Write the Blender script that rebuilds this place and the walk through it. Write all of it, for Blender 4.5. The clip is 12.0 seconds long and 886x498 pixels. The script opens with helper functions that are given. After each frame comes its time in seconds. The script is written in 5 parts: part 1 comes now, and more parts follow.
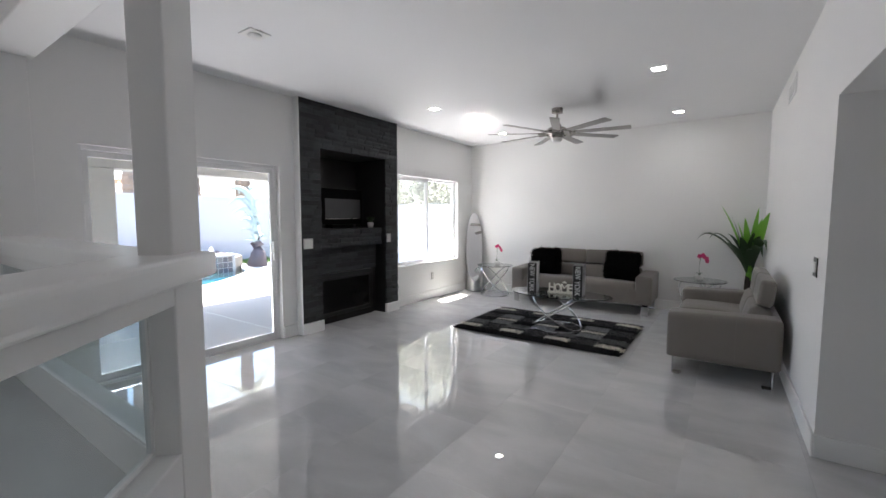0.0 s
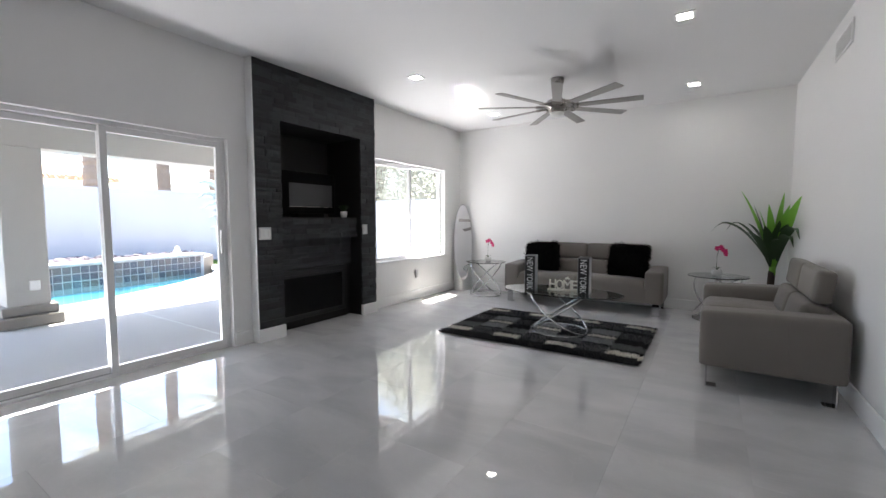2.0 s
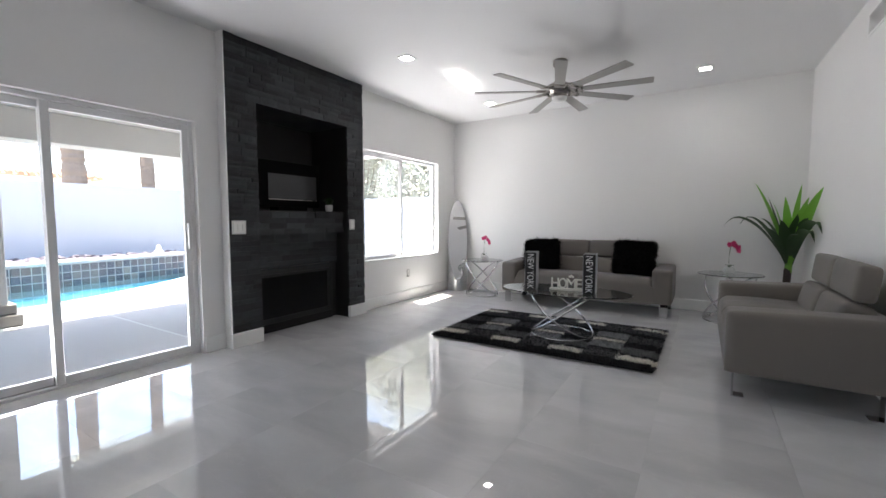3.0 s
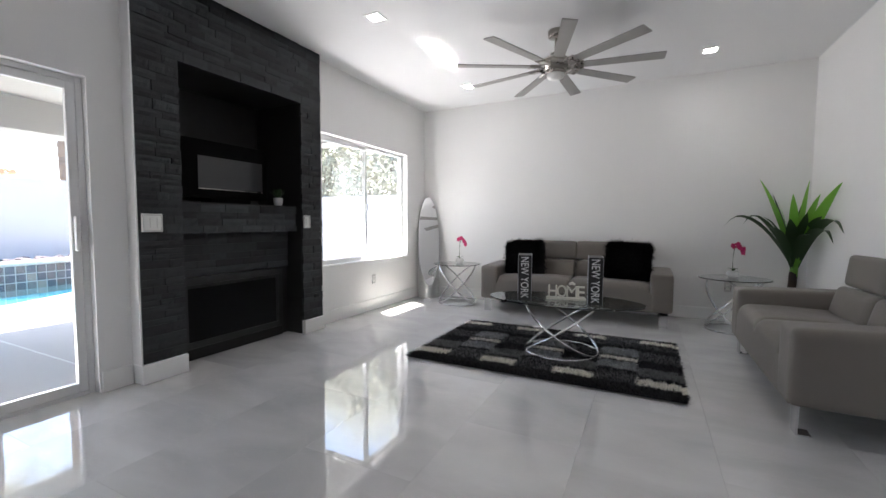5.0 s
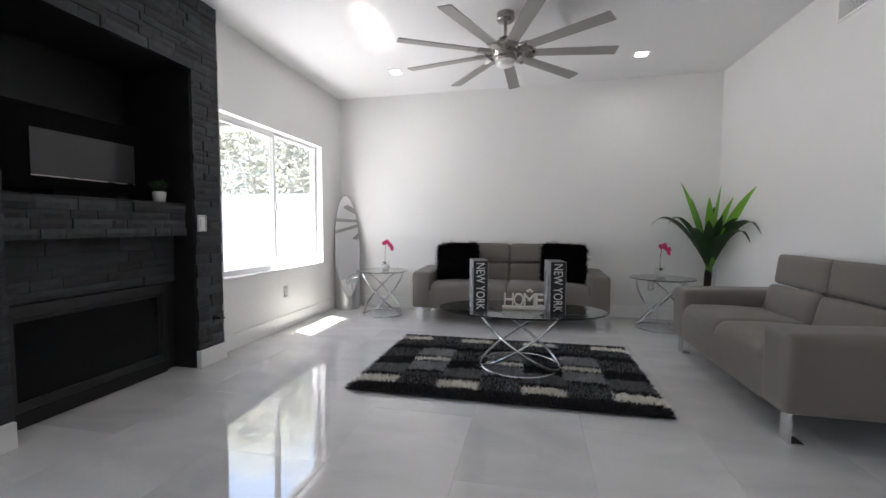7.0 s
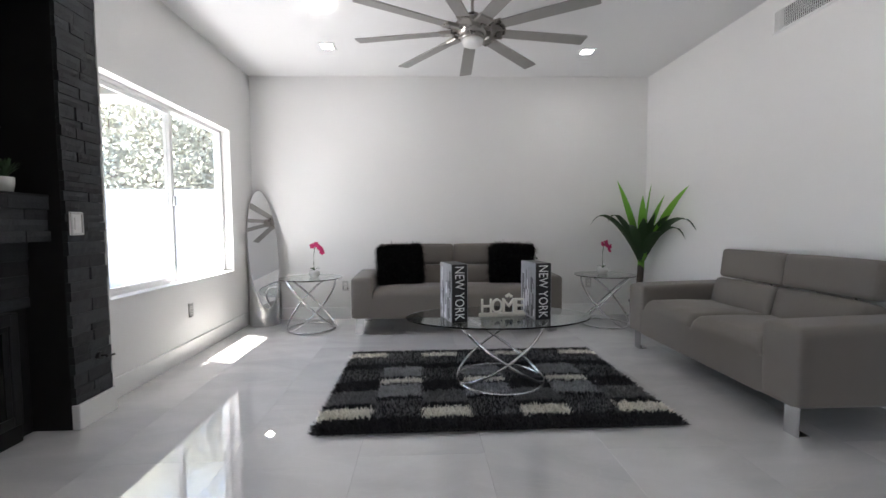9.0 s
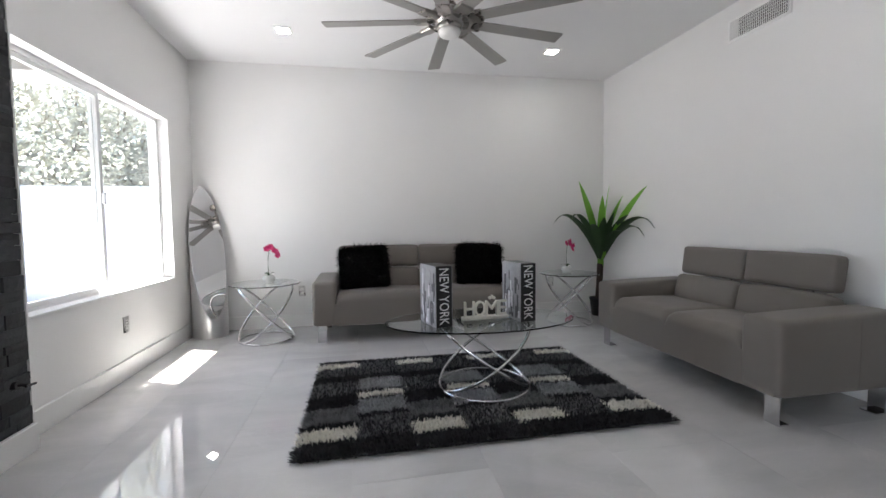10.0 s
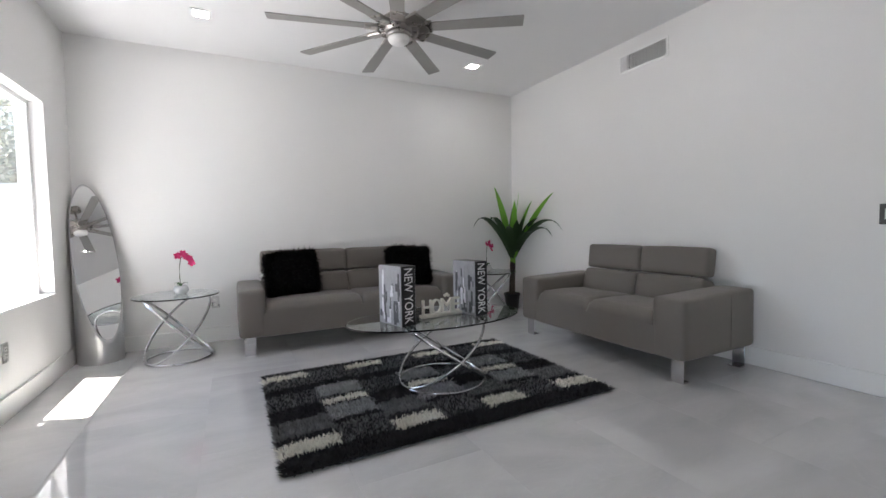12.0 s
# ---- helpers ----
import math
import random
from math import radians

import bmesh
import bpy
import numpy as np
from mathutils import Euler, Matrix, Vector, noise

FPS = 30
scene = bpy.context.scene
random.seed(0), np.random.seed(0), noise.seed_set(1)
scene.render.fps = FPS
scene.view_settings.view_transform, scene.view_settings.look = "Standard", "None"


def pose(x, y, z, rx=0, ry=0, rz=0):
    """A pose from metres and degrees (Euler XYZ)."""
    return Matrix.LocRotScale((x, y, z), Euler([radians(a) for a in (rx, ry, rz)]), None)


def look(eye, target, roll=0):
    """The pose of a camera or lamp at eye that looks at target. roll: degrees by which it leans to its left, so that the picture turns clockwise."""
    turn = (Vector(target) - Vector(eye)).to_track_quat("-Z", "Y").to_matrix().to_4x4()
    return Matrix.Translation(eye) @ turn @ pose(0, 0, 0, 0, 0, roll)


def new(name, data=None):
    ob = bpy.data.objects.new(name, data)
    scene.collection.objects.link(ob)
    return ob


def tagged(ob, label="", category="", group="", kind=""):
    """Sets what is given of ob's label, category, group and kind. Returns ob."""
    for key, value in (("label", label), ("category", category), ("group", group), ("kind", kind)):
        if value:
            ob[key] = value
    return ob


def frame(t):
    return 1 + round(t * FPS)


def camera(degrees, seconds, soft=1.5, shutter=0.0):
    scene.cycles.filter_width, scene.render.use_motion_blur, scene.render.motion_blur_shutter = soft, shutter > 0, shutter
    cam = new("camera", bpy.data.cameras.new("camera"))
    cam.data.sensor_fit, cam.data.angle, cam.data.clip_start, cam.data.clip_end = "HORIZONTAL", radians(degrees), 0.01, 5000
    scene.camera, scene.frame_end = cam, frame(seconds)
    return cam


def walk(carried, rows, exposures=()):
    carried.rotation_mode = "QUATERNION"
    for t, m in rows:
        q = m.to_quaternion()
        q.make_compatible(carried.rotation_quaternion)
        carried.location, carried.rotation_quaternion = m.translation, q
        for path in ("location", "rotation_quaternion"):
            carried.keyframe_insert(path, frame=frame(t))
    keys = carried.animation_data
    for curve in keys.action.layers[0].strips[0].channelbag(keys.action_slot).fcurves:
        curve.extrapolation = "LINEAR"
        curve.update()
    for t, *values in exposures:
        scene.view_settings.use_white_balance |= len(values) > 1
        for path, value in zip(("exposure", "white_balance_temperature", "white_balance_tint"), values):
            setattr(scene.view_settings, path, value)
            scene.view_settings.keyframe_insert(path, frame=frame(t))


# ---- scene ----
cam = camera(93.7, 12.0)
PATH = [
    (0, (0.091, 0.22, 1.441), (-1.034, 1.867, 1.285), 0.1),
    (0.5, (-0.024, 0.374, 1.379), (-1.13, 2.034, 1.233), 0.1),
    (1, (-0.122, 0.556, 1.347), (-1.216, 2.223, 1.2), 0.1),
    (1.5, (-0.197, 0.721, 1.307), (-1.285, 2.393, 1.161), -0.0),
    (2, (-0.284, 0.874, 1.255), (-1.364, 2.551, 1.112), 0.0),
    (2.5, (-0.374, 1.035, 1.206), (-1.446, 2.718, 1.066), -0.0),
    (3, (-0.475, 1.197, 1.173), (-1.533, 2.889, 1.036), -0.0),
    (3.2, (-0.505, 1.273, 1.175), (-1.562, 2.965, 1.036), 0.1),
    (5, (-1.009, 1.755, 1.118), (-1.895, 3.544, 0.994), 0.3),
    (5.5, (-1.142, 1.839, 1.117), (-1.937, 3.671, 0.995), 0.3),
    (6, (-1.282, 1.93, 1.103), (-1.957, 3.809, 0.988), 0.3),
    (6.5, (-1.429, 2.028, 1.106), (-1.973, 3.949, 0.994), 0.2),
    (7, (-1.578, 2.123, 1.113), (-1.995, 4.076, 1.001), 0.2),
    (9, (-2.192, 2.525, 1.102), (-2.096, 4.519, 0.991), -0.3),
    (9.5, (-2.318, 2.632, 1.103), (-2.081, 4.615, 0.99), -0.5),
    (10, (-2.44, 2.717, 1.096), (-2.065, 4.679, 0.986), -0.6),
    (10.5, (-2.568, 2.783, 1.098), (-2.06, 4.715, 0.989), -0.6),
    (11, (-2.698, 2.821, 1.096), (-2.056, 4.712, 0.991), -0.8),
    (11.5, (-2.819, 2.818, 1.089), (-2.045, 4.66, 0.988), -0.9),
    (12, (-2.946, 2.783, 1.079), (-2.043, 4.565, 0.984), -1.1),
]
walk(cam, [(t, look(eye, target, roll)) for t, eye, target, roll in PATH], [(0, 2.9), (12, 2.95)])

# ---- light and world ----
SUN_EL, SUN_DIR = 72.5, (-0.912, 0.410)
world = bpy.data.worlds.new("sky")
scene.world = world
world.use_nodes = True
wn = world.node_tree.nodes
sky = wn.new("ShaderNodeTexSky")
sky.sky_type = "NISHITA"
sky.sun_disc = False
sky.dust_density = 1.6
sky.sun_elevation = radians(SUN_EL)
sky.sun_rotation = math.atan2(SUN_DIR[0], SUN_DIR[1])
world.node_tree.links.new(sky.outputs["Color"], wn["Background"].inputs["Color"])
wn["Background"].inputs["Strength"].default_value = 0.15

sun_data = bpy.data.lights.new("sun", "SUN")
sun_data.energy, sun_data.angle, sun_data.color = 5.0, radians(0.55), (1.0, 0.96, 0.9)
sun_ob = new("sun", sun_data)
SUN_UP = math.tan(radians(SUN_EL))
sun_ob.matrix_world = look((SUN_DIR[0] * 10, SUN_DIR[1] * 10, SUN_UP * 10), (0, 0, 0))

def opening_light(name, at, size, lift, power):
    """An area lamp standing in for daylight through an opening of the west wall; lift: degrees by which it heads
    upwards, from the sunlit ground.
    """
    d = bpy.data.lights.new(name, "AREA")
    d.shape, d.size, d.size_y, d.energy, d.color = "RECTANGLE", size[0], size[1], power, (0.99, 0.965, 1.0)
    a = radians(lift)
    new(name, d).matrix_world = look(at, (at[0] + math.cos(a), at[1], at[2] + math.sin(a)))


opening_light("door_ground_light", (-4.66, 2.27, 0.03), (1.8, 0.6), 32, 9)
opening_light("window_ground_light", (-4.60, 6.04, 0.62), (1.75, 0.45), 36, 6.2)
# fill lamp in an unseen, added opening; brightens the post and railing
opening_light("landing_fill_light", (-4.38, -1.6, 1.75), (1.6, 1.1), 0, 2.6)

# added lamp over the floor's sun patch, standing in for sun mirrored up to the ceiling
glint = bpy.data.lights.new("floor_glint_lamp", "AREA")
glint.shape, glint.size, glint.size_y, glint.energy, glint.spread, glint.color = "RECTANGLE", 0.15, 0.66, 0.65, radians(1.5), (1.0, 0.97, 0.92)
g_eye, g_aim = Vector((-3.90, 6.37, 0.14)), Vector((-2.97, 5.67, 2.83))
g_z = (g_eye - g_aim).normalized()
g_y = (Vector((-0.08, 1, 0)) - g_z * g_z.dot(Vector((-0.08, 1, 0)))).normalized()
g_x = g_y.cross(g_z)
new("floor_glint_lamp", glint).matrix_world = Matrix.Translation(g_eye) @ Matrix((g_x, g_y, g_z)).transposed().to_4x4()


# ---- numbers of the plan ----
WEST, EAST, NORTH, SOUTH = -4.18, 0.53, 7.50, -3.6
THICK = 0.17
DOOR = (1.345, 3.135, 2.015)
WIN = (5.13, 6.98, 0.628, 2.095)
# added opening out of view, for the landing's fill lamp
FILL_WIN = (-2.4, -0.8, 1.2, 2.3)
FP_Y0, FP_Y1, FP_X = 3.345, 5.09, -4.075
REC_Y0, REC_Y1, NICHE_TOP = 3.65, 4.825, 2.275
REC_X, NICHE_X, MANTEL_X = -4.28, -4.70, -4.16
MANTEL_Z0, MANTEL_Z1 = 1.03, 1.265


def ceil_z(x):
    return 2.83 + (x + 4.18) * 0.0096


def east_x(y):
    """The face of the east wall, which stands slightly askew."""
    return EAST + (NORTH - y) * 0.0125


# ---- node materials ----
def material(name, color, rough=0.5, metal=0.0, vary=0.06, scale=3.0, grain=0.0, grain_scale=120.0, bump=0.0, coat=0.0, spec=0.5, rand=0.0, sheen=0.0):
    """A surface with a broad and a fine variation of colour and gloss, and fine relief."""
    m = bpy.data.materials.new(name)
    m.use_nodes = True
    nt = m.node_tree
    N, L = nt.nodes, nt.links
    b = N["Principled BSDF"]
    geo = N.new("ShaderNodeNewGeometry")
    n1 = N.new("ShaderNodeTexNoise")
    n1.inputs["Scale"].default_value, n1.inputs["Detail"].default_value = scale, 4
    n2 = N.new("ShaderNodeTexNoise")
    n2.inputs["Scale"].default_value, n2.inputs["Detail"].default_value = grain_scale, 3
    L.new(geo.outputs["Position"], n1.inputs["Vector"])
    L.new(geo.outputs["Position"], n2.inputs["Vector"])
    mul = N.new("ShaderNodeMath")
    mul.operation = "MULTIPLY_ADD"
    L.new(n1.outputs["Fac"], mul.inputs[0])
    mul.inputs[1].default_value, mul.inputs[2].default_value = 2 * vary, 1 - vary
    mul2 = N.new("ShaderNodeMath")
    mul2.operation = "MULTIPLY_ADD"
    L.new(n2.outputs["Fac"], mul2.inputs[0])
    mul2.inputs[1].default_value, mul2.inputs[2].default_value = 2 * grain, 1 - grain
    prod = N.new("ShaderNodeMath")
    prod.operation = "MULTIPLY"
    L.new(mul.outputs[0], prod.inputs[0])
    L.new(mul2.outputs[0], prod.inputs[1])
    last = prod
    if rand:
        info = N.new("ShaderNodeObjectInfo")
        r = N.new("ShaderNodeMath")
        r.operation = "MULTIPLY_ADD"
        L.new(info.outputs["Random"], r.inputs[0])
        r.inputs[1].default_value, r.inputs[2].default_value = 2 * rand, 1 - rand
        p2 = N.new("ShaderNodeMath")
        p2.operation = "MULTIPLY"
        L.new(prod.outputs[0], p2.inputs[0])
        L.new(r.outputs[0], p2.inputs[1])
        last = p2
    mix = N.new("ShaderNodeVectorMath")
    mix.operation = "SCALE"
    mix.inputs[0].default_value = color
    L.new(last.outputs[0], mix.inputs["Scale"])
    L.new(mix.outputs[0], b.inputs["Base Color"])
    rr = N.new("ShaderNodeMath")
    rr.operation = "MULTIPLY_ADD"
    L.new(n1.outputs["Fac"], rr.inputs[0])
    rr.inputs[1].default_value, rr.inputs[2].default_value = rough * 0.3, rough * 0.85
    L.new(rr.outputs[0], b.inputs["Roughness"])
    b.inputs["Metallic"].default_value = metal
    b.inputs["Specular IOR Level"].default_value = spec
    b.inputs["Coat Weight"].default_value = coat
    b.inputs["Sheen Weight"].default_value = sheen
    if bump:
        bp = N.new("ShaderNodeBump")
        bp.inputs["Strength"].default_value, bp.inputs["Distance"].default_value = bump, 0.002
        L.new(n2.outputs["Fac"], bp.inputs["Height"])
        L.new(bp.outputs[0], b.inputs["Normal"])
    return m


def glass_material(name, color=(0.96, 0.98, 0.97), rough=0.0):
    m = bpy.data.materials.new(name)
    m.use_nodes = True
    b = m.node_tree.nodes["Principled BSDF"]
    b.inputs["Base Color"].default_value = (*color, 1)
    b.inputs["Roughness"].default_value = rough
    b.inputs["Transmission Weight"].default_value = 1.0
    b.inputs["IOR"].default_value = 1.45
    return m


def pane_material(name, tint=(0.97, 0.98, 0.98)):
    """Thin window glass: clear with a Fresnel gloss."""
    m = bpy.data.materials.new(name)
    m.use_nodes = True
    nt = m.node_tree
    N, L = nt.nodes, nt.links
    N.remove(N["Principled BSDF"])
    tr, gl, mx = N.new("ShaderNodeBsdfTransparent"), N.new("ShaderNodeBsdfGlossy"), N.new("ShaderNodeMixShader")
    tr.inputs["Color"].default_value = (*tint, 1)
    gl.inputs["Roughness"].default_value = 0.01
    lw, pw, ma = N.new("ShaderNodeLayerWeight"), N.new("ShaderNodeMath"), N.new("ShaderNodeMath")
    lw.inputs["Blend"].default_value = 0.5
    pw.operation, ma.operation = "POWER", "MULTIPLY_ADD"
    pw.inputs[1].default_value, ma.inputs[1].default_value, ma.inputs[2].default_value = 5.0, 0.6, 0.025
    L.new(lw.outputs["Facing"], pw.inputs[0])
    L.new(pw.outputs[0], ma.inputs[0])
    L.new(ma.outputs[0], mx.inputs[0])
    L.new(tr.outputs[0], mx.inputs[1])
    L.new(gl.outputs[0], mx.inputs[2])
    L.new(mx.outputs[0], N["Material Output"].inputs["Surface"])
    return m


def lamp_material(name, color, strength):
    m = bpy.data.materials.new(name)
    m.use_nodes = True
    b = m.node_tree.nodes["Principled BSDF"]
    b.inputs["Base Color"].default_value = (0.9, 0.9, 0.9, 1)
    b.inputs["Emission Color"].default_value = (*color, 1)
    b.inputs["Emission Strength"].default_value = strength
    return m


def marble_material(name):
    """Polished grey porcelain: clouds, soft veins and a tone of its own for each tile."""
    m = bpy.data.materials.new(name)
    m.use_nodes = True
    nt = m.node_tree
    N, L = nt.nodes, nt.links
    b = N["Principled BSDF"]
    geo, info = N.new("ShaderNodeNewGeometry"), N.new("ShaderNodeObjectInfo")
    off = N.new("ShaderNodeVectorMath")
    off.operation = "SCALE"
    off.inputs[0].default_value = (31.0, 17.0, 7.0)
    L.new(info.outputs["Random"], off.inputs["Scale"])
    add = N.new("ShaderNodeVectorMath")
    L.new(geo.outputs["Position"], add.inputs[0])
    L.new(off.outputs[0], add.inputs[1])
    stretch = N.new("ShaderNodeMapping")
    stretch.inputs["Rotation"].default_value = (0, 0, 0.5)
    stretch.inputs["Scale"].default_value = (1.0, 2.2, 1.0)
    L.new(add.outputs[0], stretch.inputs["Vector"])
    cloud = N.new("ShaderNodeTexNoise")
    cloud.inputs["Scale"].default_value, cloud.inputs["Detail"].default_value, cloud.inputs["Distortion"].default_value = 1.3, 6, 0.8
    L.new(stretch.outputs[0], cloud.inputs["Vector"])
    ramp = N.new("ShaderNodeValToRGB")
    ramp.color_ramp.elements[0].position, ramp.color_ramp.elements[0].color = 0.3, (0.525, 0.52, 0.52, 1)
    ramp.color_ramp.elements[1].position, ramp.color_ramp.elements[1].color = 0.72, (0.665, 0.66, 0.655, 1)
    L.new(cloud.outputs["Fac"], ramp.inputs[0])
    vein = N.new("ShaderNodeTexNoise")
    vein.inputs["Scale"].default_value, vein.inputs["Detail"].default_value, vein.inputs["Distortion"].default_value = 2.1, 8, 1.4
    L.new(stretch.outputs[0], vein.inputs["Vector"])
    vr = N.new("ShaderNodeValToRGB")
    vr.color_ramp.elements[0].position, vr.color_ramp.elements[0].color = 0.485, (0, 0, 0, 1)
    vr.color_ramp.elements[1].position, vr.color_ramp.elements[1].color = 0.515, (0, 0, 0, 1)
    mid = vr.color_ramp.elements.new(0.5)
    mid.color = (1, 1, 1, 1)
    L.new(vein.outputs["Fac"], vr.inputs[0])
    light = N.new("ShaderNodeMixRGB")
    light.blend_type = "MIX"
    light.inputs["Color2"].default_value = (0.74, 0.73, 0.715, 1)
    vf = N.new("ShaderNodeMath")
    vf.operation = "MULTIPLY"
    vf.inputs[1].default_value = 0.13
    L.new(vr.outputs[0], vf.inputs[0])
    L.new(vf.outputs[0], light.inputs["Fac"])
    L.new(ramp.outputs[0], light.inputs["Color1"])
    tone = N.new("ShaderNodeMath")
    tone.operation = "MULTIPLY_ADD"
    tone.inputs[1].default_value, tone.inputs[2].default_value = 0.11, 0.92
    L.new(info.outputs["Random"], tone.inputs[0])
    sc = N.new("ShaderNodeVectorMath")
    sc.operation = "SCALE"
    L.new(light.outputs[0], sc.inputs[0])
    L.new(tone.outputs[0], sc.inputs["Scale"])
    L.new(sc.outputs[0], b.inputs["Base Color"])
    rg = N.new("ShaderNodeMath")
    rg.operation = "MULTIPLY_ADD"
    rg.inputs[1].default_value, rg.inputs[2].default_value = 0.012, 0.003
    L.new(cloud.outputs["Fac"], rg.inputs[0])
    L.new(rg.outputs[0], b.inputs["Roughness"])
    b.inputs["Specular IOR Level"].default_value = 1.0
    b.inputs["IOR"].default_value = 1.58
    wav = N.new("ShaderNodeTexNoise")
    wav.inputs["Scale"].default_value, wav.inputs["Detail"].default_value = 5.0, 2
    L.new(add.outputs[0], wav.inputs["Vector"])
    bp = N.new("ShaderNodeBump")
    bp.inputs["Strength"].default_value, bp.inputs["Distance"].default_value = 0.07, 0.003
    L.new(wav.outputs["Fac"], bp.inputs["Height"])
    L.new(bp.outputs[0], b.inputs["Normal"])
    return m


def leaf_material(name, color, through_color, share, rough=0.4):
    """A leaf that lets part of the light through."""
    m = material(name, color, rough, vary=0.25, scale=9, grain=0.12, grain_scale=60)
    N, L = m.node_tree.nodes, m.node_tree.links
    t, mx = N.new("ShaderNodeBsdfTranslucent"), N.new("ShaderNodeMixShader")
    t.inputs["Color"].default_value = (*through_color, 1)
    mx.inputs[0].default_value = share
    L.new(N["Principled BSDF"].outputs[0], mx.inputs[1])
    L.new(t.outputs[0], mx.inputs[2])
    L.new(mx.outputs[0], N["Material Output"].inputs["Surface"])
    return m


WALL = material("white_wall_paint", (0.80, 0.795, 0.785), 0.6, vary=0.02, scale=1.2, grain=0.02, grain_scale=160, bump=0.25)
CEILING = material("white_ceiling_paint", (0.80, 0.80, 0.80), 0.7, vary=0.02, scale=0.9, grain=0.02, grain_scale=90, bump=0.3)
TRIM = material("white_gloss_trim", (0.83, 0.83, 0.82), 0.3, vary=0.02, scale=5, grain=0.01)
VINYL = material("white_vinyl_frame", (0.78, 0.78, 0.78), 0.35, vary=0.03, scale=6, grain=0.02)
ALU = material("grey_aluminium_track", (0.45, 0.45, 0.45), 0.4, 0.7, vary=0.05, scale=20)
MARBLE = marble_material("polished_grey_marble")
GROUT = material("grey_grout", (0.56, 0.56, 0.55), 0.8, vary=0.1, scale=8, grain=0.1)
STONE = material("charcoal_ledger_stone", (0.028, 0.030, 0.033), 0.75, vary=0.35, scale=14, grain=0.3, grain_scale=90, bump=0.9, rand=0.45)
NICHE_PAINT = material("black_niche_paint", (0.007, 0.007, 0.0075), 0.6, vary=0.1, grain=0.1, bump=0.2)
BLACK = material("black_metal", (0.006, 0.006, 0.006), 0.35, 0.2, vary=0.2, scale=8, grain=0.1)
BLACK_GLASS = material("black_fire_glass", (0.006, 0.006, 0.0065), 0.22, vary=0.2, scale=4, spec=0.15)
IRON = material("dull_black_iron", (0.011, 0.011, 0.012), 0.45, vary=0.2, scale=8, grain=0.1)
CASING = material("matt_black_casing", (0.005, 0.005, 0.005), 0.85, vary=0.1, scale=8, spec=0.06)
SCREEN = material("dark_tv_screen", (0.06, 0.06, 0.062), 0.14, vary=0.1, scale=3)
CHROME = material("polished_chrome", (0.66, 0.66, 0.67), 0.035, 1.0, vary=0.03, scale=12, grain=0.02)
NICKEL = material("brushed_nickel", (0.40, 0.375, 0.35), 0.28, 1.0, vary=0.06, scale=16, grain=0.08, grain_scale=300)
NICKEL_L = material("satin_nickel_rim", (0.62, 0.61, 0.60), 0.3, 0.8, vary=0.05, scale=20)
BLADE = material("grey_fan_blade", (0.33, 0.32, 0.305), 0.4, 0.25, vary=0.06, scale=9, grain=0.05)
LEATHER = material("taupe_fabric", (0.158, 0.139, 0.121), 0.62, vary=0.06, scale=5, grain=0.08, grain_scale=420, bump=0.5, sheen=0.15)
FUR = material("black_fur", (0.0045, 0.0045, 0.005), 0.9, vary=0.25, scale=18, grain=0.2, spec=0.08)
PILE_DARK = material("charcoal_pile", (0.042, 0.042, 0.045), 0.95, vary=0.35, scale=12, grain=0.35, grain_scale=260, spec=0.1)
PILE_MID = material("mid_grey_pile", (0.19, 0.19, 0.195), 0.95, vary=0.3, scale=12, grain=0.35, grain_scale=260, spec=0.1)
PILE_GREY = material("light_grey_pile", (0.36, 0.36, 0.37), 0.95, vary=0.25, scale=12, grain=0.35, grain_scale=260, spec=0.1)
PILE_WHITE = material("cream_pile", (0.82, 0.79, 0.71), 0.95, vary=0.15, scale=12, grain=0.2, grain_scale=260, spec=0.1)
PLASTIC_W = material("white_plastic", (0.78, 0.77, 0.75), 0.3, vary=0.03, scale=20)
PLASTIC_G = material("grey_metal_plate", (0.58, 0.57, 0.56), 0.28, 1.0, vary=0.08, scale=20)
# darker copy of PLASTIC_G: the dark side it mirrors is in the colour
PLATE_SHADED = material("plate_dark_reflection", (0.06, 0.058, 0.055), 0.3, 0.6, vary=0.08, scale=20)
POT_BLACK = material("black_plastic_pot", (0.012, 0.012, 0.013), 0.4, vary=0.2, scale=10)
SOIL = material("dark_soil", (0.03, 0.022, 0.016), 0.95, vary=0.3, scale=40, grain=0.3, bump=0.8)
BARK = material("brown_trunk", (0.045, 0.030, 0.022), 0.85, vary=0.3, scale=25, grain=0.3, bump=0.8)
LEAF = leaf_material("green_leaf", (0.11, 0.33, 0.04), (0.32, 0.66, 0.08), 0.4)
# the small plants' own green; on the dracaena it paints the shaded leaves
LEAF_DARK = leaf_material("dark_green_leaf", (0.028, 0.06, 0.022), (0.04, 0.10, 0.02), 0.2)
PETAL = material("magenta_petal", (0.55, 0.015, 0.13), 0.5, vary=0.15, scale=30, grain=0.1)
STEM = material("green_stem", (0.05, 0.09, 0.03), 0.5, vary=0.2, scale=30)
CERAMIC = material("white_grey_ceramic", (0.62, 0.62, 0.60), 0.25, vary=0.12, scale=24, grain=0.1)
MIRROR = material("mirror_silver", (0.9, 0.9, 0.9), 0.012, 1.0, vary=0.0)
SILVER = material("brushed_silver_body", (0.62, 0.62, 0.62), 0.3, 1.0, vary=0.04, scale=6, grain=0.05, grain_scale=200)
BOOK_BLACK = material("black_book_spine", (0.012, 0.012, 0.013), 0.4, vary=0.2, scale=10)
PAGE = material("cream_letter_paint", (0.70, 0.68, 0.60), 0.6, vary=0.12, scale=30, grain=0.1)
PRINT_W = material("white_print", (0.8, 0.8, 0.8), 0.5, vary=0.04, scale=30)
